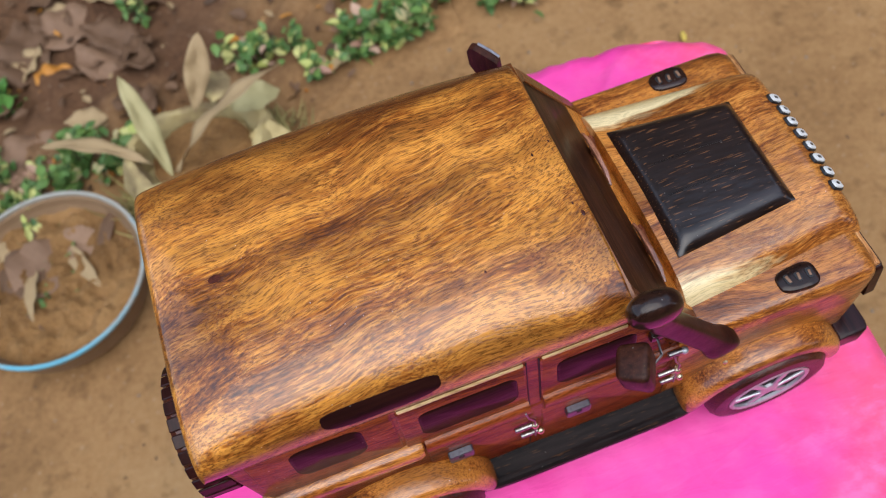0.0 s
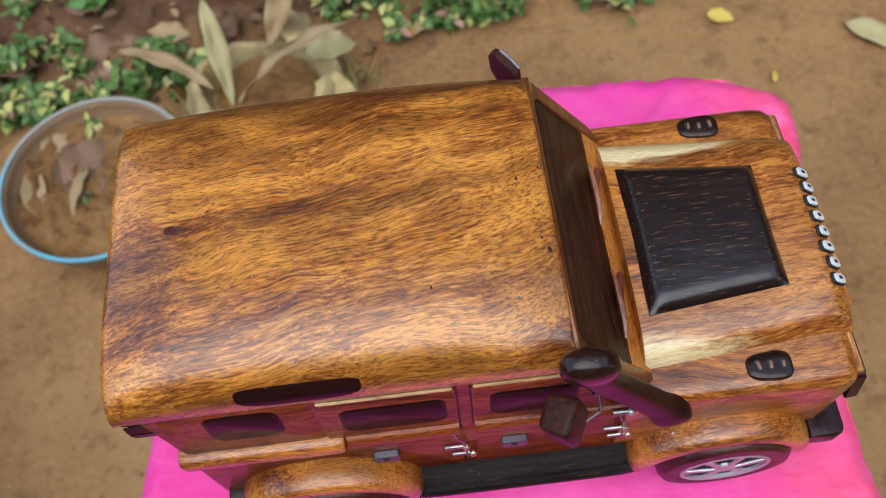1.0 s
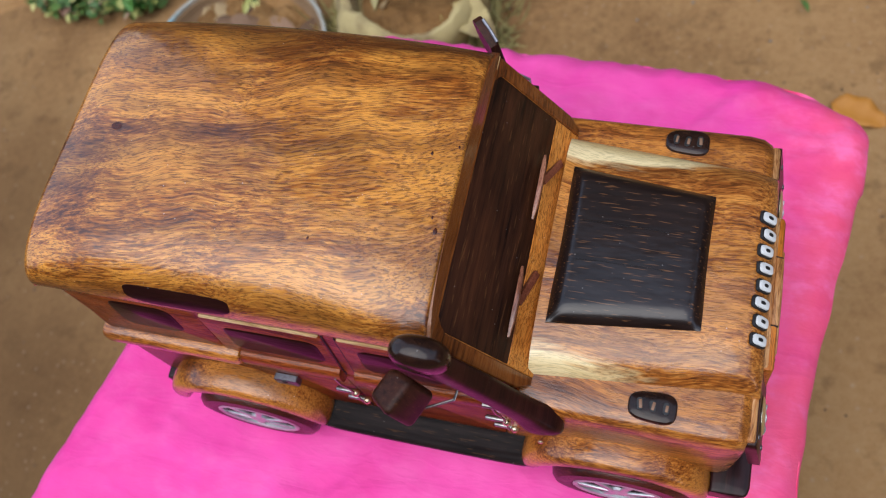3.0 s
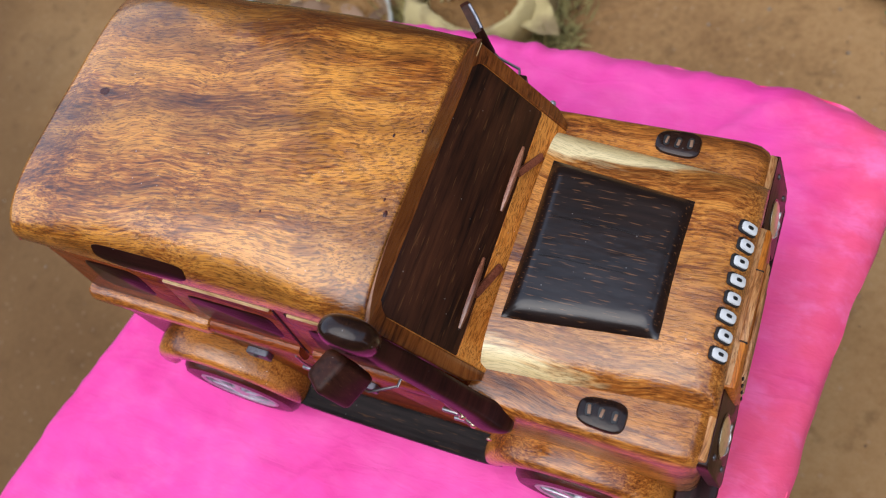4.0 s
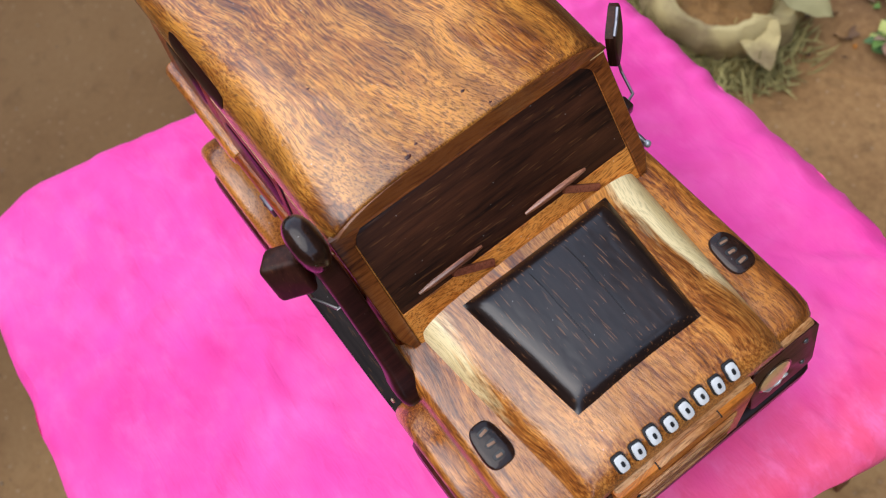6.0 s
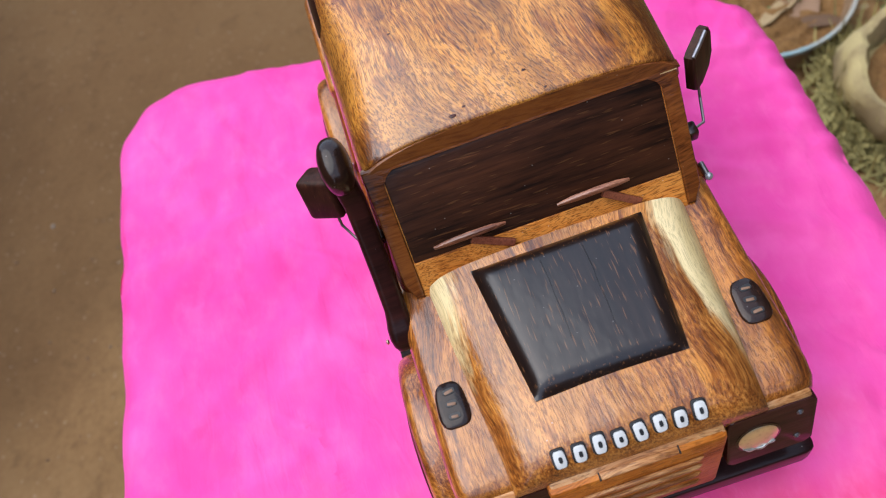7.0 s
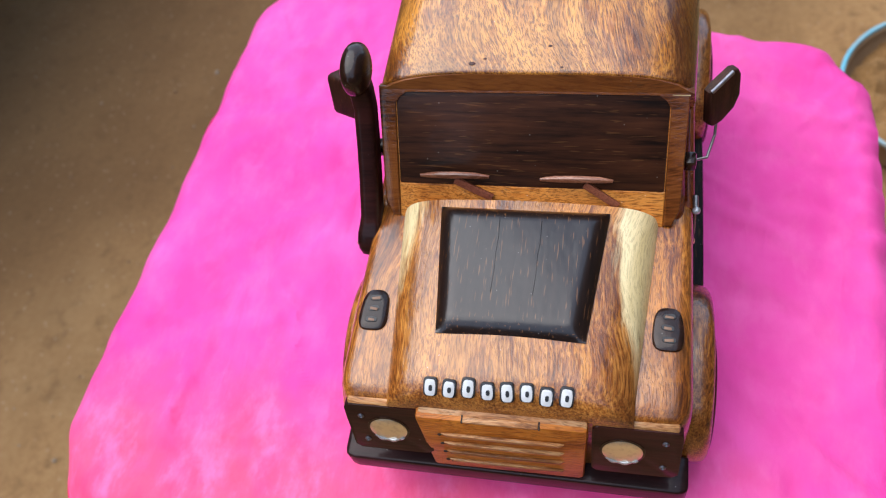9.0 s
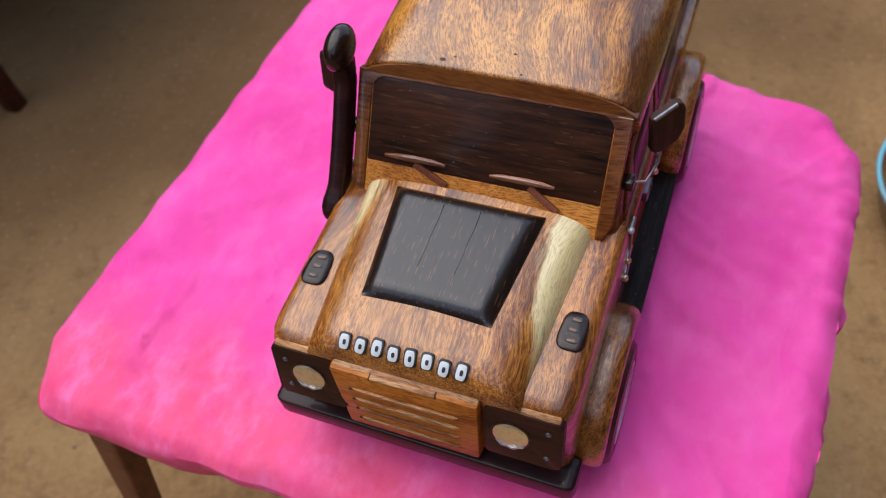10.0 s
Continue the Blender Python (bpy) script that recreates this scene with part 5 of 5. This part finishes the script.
BUSHES = [
    ((-0.010, 0.575), 0.050, 150, MIXED), ((0.060, 0.570), 0.055, 190, DEEP), ((0.125, 0.570), 0.055, 180, DEEP), ((0.185, 0.560), 0.035, 80, DEEP), ((0.235, 0.545), 0.030, 60, MIXED),
    ((-0.125, 0.610), 0.040, 90, MIXED), ((-0.075, 0.600), 0.030, 50, MIXED),
    ((-0.350, 0.545), 0.055, 190, DEEP), ((-0.300, 0.530), 0.035, 70, DEEP), ((-0.450, 0.560), 0.055, 170, MIXED), ((-0.520, 0.530), 0.060, 230, MIXED), ((-0.600, 0.510), 0.065, 270, MIXED), ((-0.680, 0.500), 0.065, 260, MIXED), ((-0.760, 0.500), 0.065, 220, DEEP), ((-0.560, 0.600), 0.060, 180, DEEP), ((-0.660, 0.600), 0.060, 170, MIXED), ((-0.480, 0.640), 0.040, 80, DEEP), ((-0.530, 0.720), 0.040, 90, DEEP), ((-0.400, 0.480), 0.035, 60, MIXED),
    ((0.060, 0.660), 0.050, 90, DEEP), ((-0.240, 0.760), 0.025, 25, DEEP), ((0.540, 0.560), 0.05, 60, DEEP),
]
for k, (at, radius, count, shares) in enumerate(BUSHES):
    bush(at, radius, count, shares, "low variegated shrub with green and yellow leaves" if shares is MIXED else "low dark green leafy shrub", 100 + k)

for k, (at, radius, count) in enumerate((((-0.628, 0.505), 0.050, 70), ((-0.445, 0.690), 0.022, 16), ((-0.585, 0.560), 0.030, 24))):
    bush(at, radius, count, BROAD, "low shrub with broad bright green leaves", 140 + k, 0.026, 0.065)

# grow bag with a folded rim, a young plant in it and dry moss round its foot
BAG = Vector((-0.200, 0.468, 0.0))
bag_low = lie(BAG.x, BAG.y)
bag = empty("grow_bag", (BAG.x, BAG.y, bag_low), "yellowed fabric grow bag with rolled rim and a young plant", "grow bag")


def bag_mesh():
    rings = []
    for r, h in ((0.070, 0.0), (0.080, 0.02), (0.082, 0.036), (0.094, 0.030), (0.098, 0.040), (0.097, 0.062), (0.093, 0.076), (0.087, 0.083), (0.079, 0.081), (0.073, 0.066), (0.069, 0.045)):
        ring = []
        for k in range(72):
            w = 2 * math.pi * k / 72
            c = Vector((math.cos(w), math.sin(w), h * 12))
            f = 1 + 0.13 * noise.noise(c * 1.6) + 0.07 * noise.noise(c * 4.5) + 0.045 * noise.noise(Vector((c.x * 9, c.y * 9, h * 4)))
            ring.append((r * f * math.cos(w) * 0.94, r * f * math.sin(w) * 0.80, h * (1 + 0.22 * noise.noise(c * 1.3 + Vector((5, 0, 0)))) * (1 - 0.28 * max(0.0, math.sin(w)))))
        rings.append(ring)
    return skin(rings)


part("bag_wall", bag_mesh(), SACK, bag)
part("soil", sheet(lambda a, r: (r * 0.85 * math.cos(a), r * 0.75 * math.sin(a), 0.052 + 0.006 * noise.noise(Vector((r * 60 * math.cos(a), r * 60 * math.sin(a), 0)))), steps(0, 2 * math.pi, 40), steps(0.001, 0.070, 12)), POT_SOIL, bag)
for at, length, wide, heading, rise, curl, mat, label, roll in (((-0.040, -0.018, 0.050), 0.126, 0.024, 97, 50, 0.06, SAGE, "pale grey-green long leaf", 20), ((-0.034, -0.014, 0.050), 0.176, 0.027, 14, 52, 0.35, TAN, "dry tan curling leaf with ragged edge", -25), ((-0.052, -0.014, 0.078), 0.138, 0.020, 140, 22, 0.50, TAN, "dry tan drooping leaf", 10), ((0.008, 0.040, 0.078), 0.092, 0.028, 46, 54, 0.08, TAN, "tan withered upright leaf", 40)):
    bm = bmesh.new()
    leaf_mesh(bm, at, length, wide, heading, rise, roll, curl, 24, 0.35, 0.13, 1.2)
    leaf = part("plant_leaf", bm, mat, bag, label)
    leaf.modifiers.new("thickness", "SOLIDIFY").thickness = 0.0006
for at, length, wide, heading, mat in (((0.05, 0.02, 0.085), 0.065, 0.040, 20, SAGE), ((0.03, 0.04, 0.085), 0.07, 0.035, 70, SACK), ((0.06, -0.02, 0.075), 0.055, 0.04, -30, SACK)):
    bm = bmesh.new()
    leaf_mesh(bm, at, length, wide, heading, 2, 15, 0.45, 10, 0.3, 0.12)
    part("plant_leaf", bm, mat, bag)


def moss():
    rng = random.Random(5)
    bm = bmesh.new()
    for k in range(1500):
        w, d = rng.uniform(math.pi * 1.0, math.pi * 2.15), 0.070 + abs(rng.gauss(0, 0.018))
        p = Vector((d * 1.1 * math.cos(w), d * math.sin(w), rng.uniform(0.0, 0.026) * max(0.1, 1 - (d - 0.075) * 14)))
        leaf_mesh(bm, p, rng.uniform(0.012, 0.034), 0.0019, rng.uniform(0, 360), rng.uniform(-20, 40), 0, rng.uniform(-1.3, 1.5), 7, 0.1)
    return bm


moss_ob = part("dry_moss", moss(), FIBRE)
moss_ob.location = (BAG.x, BAG.y, bag_low + 0.003)
tagged(moss_ob, "tangled dry greenish moss heaped round a grow bag", "moss", kind="stuff")

# fallen leaves and litter
for at, length, wide, heading, mat, label, wavy in (
    ((-0.480, 0.585), 0.115, 0.066, 18, ASH, "large curled pinkish grey dead leaf on soil", 0.15), ((-0.318, 0.680), 0.080, 0.066, 62, ASH, "broad greyish pink dead leaf on soil", 0.15), ((-0.385, 0.780), 0.105, 0.064, 15, ASH, "broad greyish pink dead leaf on soil", 0.12), ((-0.415, 0.715), 0.120, 0.075, 80, DEAD, "large dark brown dead leaf on soil", 0.15), ((-0.480, 0.700), 0.11, 0.06, 100, DEAD, "large dark brown dead leaf on soil", 0.15), ((-0.394, 0.700), 0.056, 0.046, 24, ORANGE, "small orange-brown fallen leaf", 0.1), ((-0.465, 0.725), 0.045, 0.040, 40, YELLOW, "pale yellow fallen leaf", 0.05), ((-0.510, 0.765), 0.06, 0.045, 10, TAN, "tan dry fallen leaf", 0.1), ((-0.240, 0.800), 0.09, 0.03, 150, TAN, "narrow dry tan fallen leaf", 0.1), ((-0.130, 0.860), 0.08, 0.03, 20, TAN, "narrow dry tan fallen leaf", 0.1), ((-0.30, 0.88), 0.10, 0.05, 200, DEAD, "broad brown dead leaf on soil", 0.12), ((-0.58, 0.74), 0.12, 0.06, 50, DEAD, "large dark brown dead leaf on soil", 0.15), ((-0.392, 0.497), 0.058, 0.016, 25, TAN, "narrow dry tan fallen leaf", 0.1),
    ((0.325, 0.500), 0.032, 0.018, -25, YELLOW, "pale yellow fallen leaf", 0.05), ((0.372, 0.388), 0.016, 0.006, 70, YELLOW, "tiny yellow fallen leaf", 0.05), ((0.270, 0.385), 0.060, 0.030, -20, ORANGE, "orange-brown curled fallen leaf", 0.12), ((0.470, 0.455), 0.090, 0.026, -40, SAGE, "long grey-green fallen leaf", 0.08), ((0.010, 0.560), 0.05, 0.018, 200, TAN, "narrow dry tan fallen leaf", 0.1),
):
    leaf_thing("fallen_leaf", at, length, wide, heading, mat, label, 8.0 if mat in (DEAD, ASH) else 4.0, 12.0, 0.12, wavy, lift=0.016 if at[1] > 0.52 and at[0] < 0.25 else 0.007)

rng = random.Random(31)
for k in range(34):
    at = (rng.uniform(-0.70, -0.15), rng.uniform(0.60, 0.98))
    mat, size = (rng.choice((DEAD, DEAD, ASH)), rng.uniform(0.05, 0.10)) if rng.random() < 0.8 else (TAN, rng.uniform(0.04, 0.07))
    leaf_thing("fallen_leaf", at, size, size * rng.uniform(0.45, 0.7), rng.uniform(0, 360), mat, "curled dry dead leaf in garden litter", rng.uniform(2, 16), rng.uniform(-20, 20), rng.uniform(-0.1, 0.25), 0.15, lift=rng.uniform(0.012, 0.024))

# leaves and stalks lying in the pot
for at, length, wide, heading, mat, rise in (((-0.045, 0.000), 0.095, 0.066, 35, ASH, 8), ((-0.075, -0.030), 0.070, 0.026, 95, TAN, 14), ((0.010, 0.050), 0.060, 0.040, -20, ASH, 10), ((-0.060, 0.015), 0.085, 0.055, 20, DEAD, 8), ((0.020, 0.045), 0.075, 0.018, -70, TAN, 15), ((-0.020, 0.030), 0.07, 0.016, -100, TAN, 20), ((-0.075, 0.045), 0.05, 0.03, 40, TAN, 12), ((0.055, 0.020), 0.06, 0.014, 60, DEAD, 20), ((-0.045, -0.02), 0.06, 0.012, -60, DEAD, 10), ((0.0, 0.07), 0.07, 0.04, 190, DEAD, 6)):
    bm = bmesh.new()
    leaf_mesh(bm, (0, 0, 0), length, wide, heading, rise, 15, 0.25, 10, 0.35, 0.1)
    ob = part("dry_leaf", bm, mat)
    ob.location = (POT.x + at[0], POT.y + at[1], pot_low + H - 0.024)
    tagged(ob, "dry brown leaf lying on the pot's soil", "dry leaf", "leaves in the pot")
sprouts = bmesh.new()
rng = random.Random(8)
for k in range(70):
    cx, cy = rng.choice(((0.0, -0.01), (-0.03, -0.03), (0.02, 0.02), (-0.02, 0.05)))
    leaf_mesh(sprouts, (cx + rng.gauss(0, 0.012), cy + rng.gauss(0, 0.012), H - 0.026), rng.uniform(0.006, 0.014), 0.005, rng.uniform(0, 360), rng.uniform(10, 70), 0, 0.2, 5, 0.2)
tagged(part("seedling", sprouts, GREEN, pot, "tiny green sprouting seedlings"), kind="stuff")

# fine litter of the flower bed
litter = {}
rng = random.Random(44)
for k in range(420):
    x = rng.uniform(-0.95, 0.14)
    y = bed_edge(x) + abs(rng.gauss(0.0, 0.28)) + 0.01
    which = rng.choices((0, 1, 2), (0.6, 0.28, 0.12))[0]
    bm = litter.setdefault(which, bmesh.new())
    size = rng.uniform(0.006, 0.024)
    leaf_mesh(bm, (x, y, lie(x, y) + rng.uniform(0.012, 0.020)), size, size * rng.uniform(0.3, 0.8), rng.uniform(0, 360), rng.uniform(-10, 25), rng.uniform(-40, 40), rng.uniform(-0.2, 0.3), 5, 0.3, 0.1)
for which, bm in litter.items():
    tagged(part("leaf_litter", bm, (DEAD, TAN, ORANGE)[which]), ("crumbled brown leaf litter on bed soil", "crumbled tan leaf litter on bed soil", "crumbled orange leaf litter on bed soil")[which], "leaf litter", kind="stuff")

# grit and pebbles
pebbles = bmesh.new()
rng = random.Random(12)
for k in range(220):
    x, y = rng.uniform(-1.0, 0.7), rng.uniform(-1.0, 0.62)
    r = rng.uniform(0.0008, 0.0022) * (2.0 if rng.random() < 0.05 else 1.0)
    q = bmesh.ops.create_icosphere(pebbles, subdivisions=1, radius=r)
    bmesh.ops.transform(pebbles, matrix=Matrix.Translation((x, y, bumpy(x, y) + r * 0.2)) @ Matrix.Diagonal((rng.uniform(0.7, 1.3), rng.uniform(0.7, 1.3), rng.uniform(0.5, 0.9), 1)), verts=q["verts"])
crumbs = bmesh.new()
for k in range(520):
    x, y = rng.uniform(-0.95, 0.6), rng.uniform(-0.95, 0.5)
    r = rng.uniform(0.0006, 0.0020)
    q = bmesh.ops.create_icosphere(crumbs, subdivisions=1, radius=r)
    bmesh.ops.transform(crumbs, matrix=Matrix.Translation((x, y, bumpy(x, y) + r * 0.1)) @ Matrix.Diagonal((rng.uniform(0.7, 1.6), rng.uniform(0.7, 1.6), rng.uniform(0.4, 0.8), 1)), verts=q["verts"])
tagged(part("soil_crumbs", crumbs, CRUMB), "small dark crumbs of earth", "soil crumbs", kind="stuff")
tagged(part("grit", pebbles, STONE, None, "", False), "scattered small pale stones on earth", "pebbles", kind="stuff")

# a bench standing on the earth, of which a leg shows
bench = empty("bench", (-0.50, -1.06, lie(-0.5, -1.06)), "dark red-brown wooden bench standing on earth", "bench")
bench_low = lie(-0.5, -1.06)
for bx, by in ((0.235, 0.205), (-0.60, 0.205), (0.235, -0.205), (-0.60, -0.205)):
    part("leg", tube([(bx, by, lie(-0.5 + bx, -1.06 + by) - bench_low - 0.004), (bx * 1.0, by * 0.97, 0.20), (bx * 0.99, by * 0.92, 0.41)], [(0.014, 0.014), (0.018, 0.018), (0.021, 0.021)], 16, 4.0, (0, 1, 0)), TYRE, bench)
part("seat", block((0.95, 0.47, 0.032), (-0.18, 0, 0.425), 0.006), TYRE, bench)
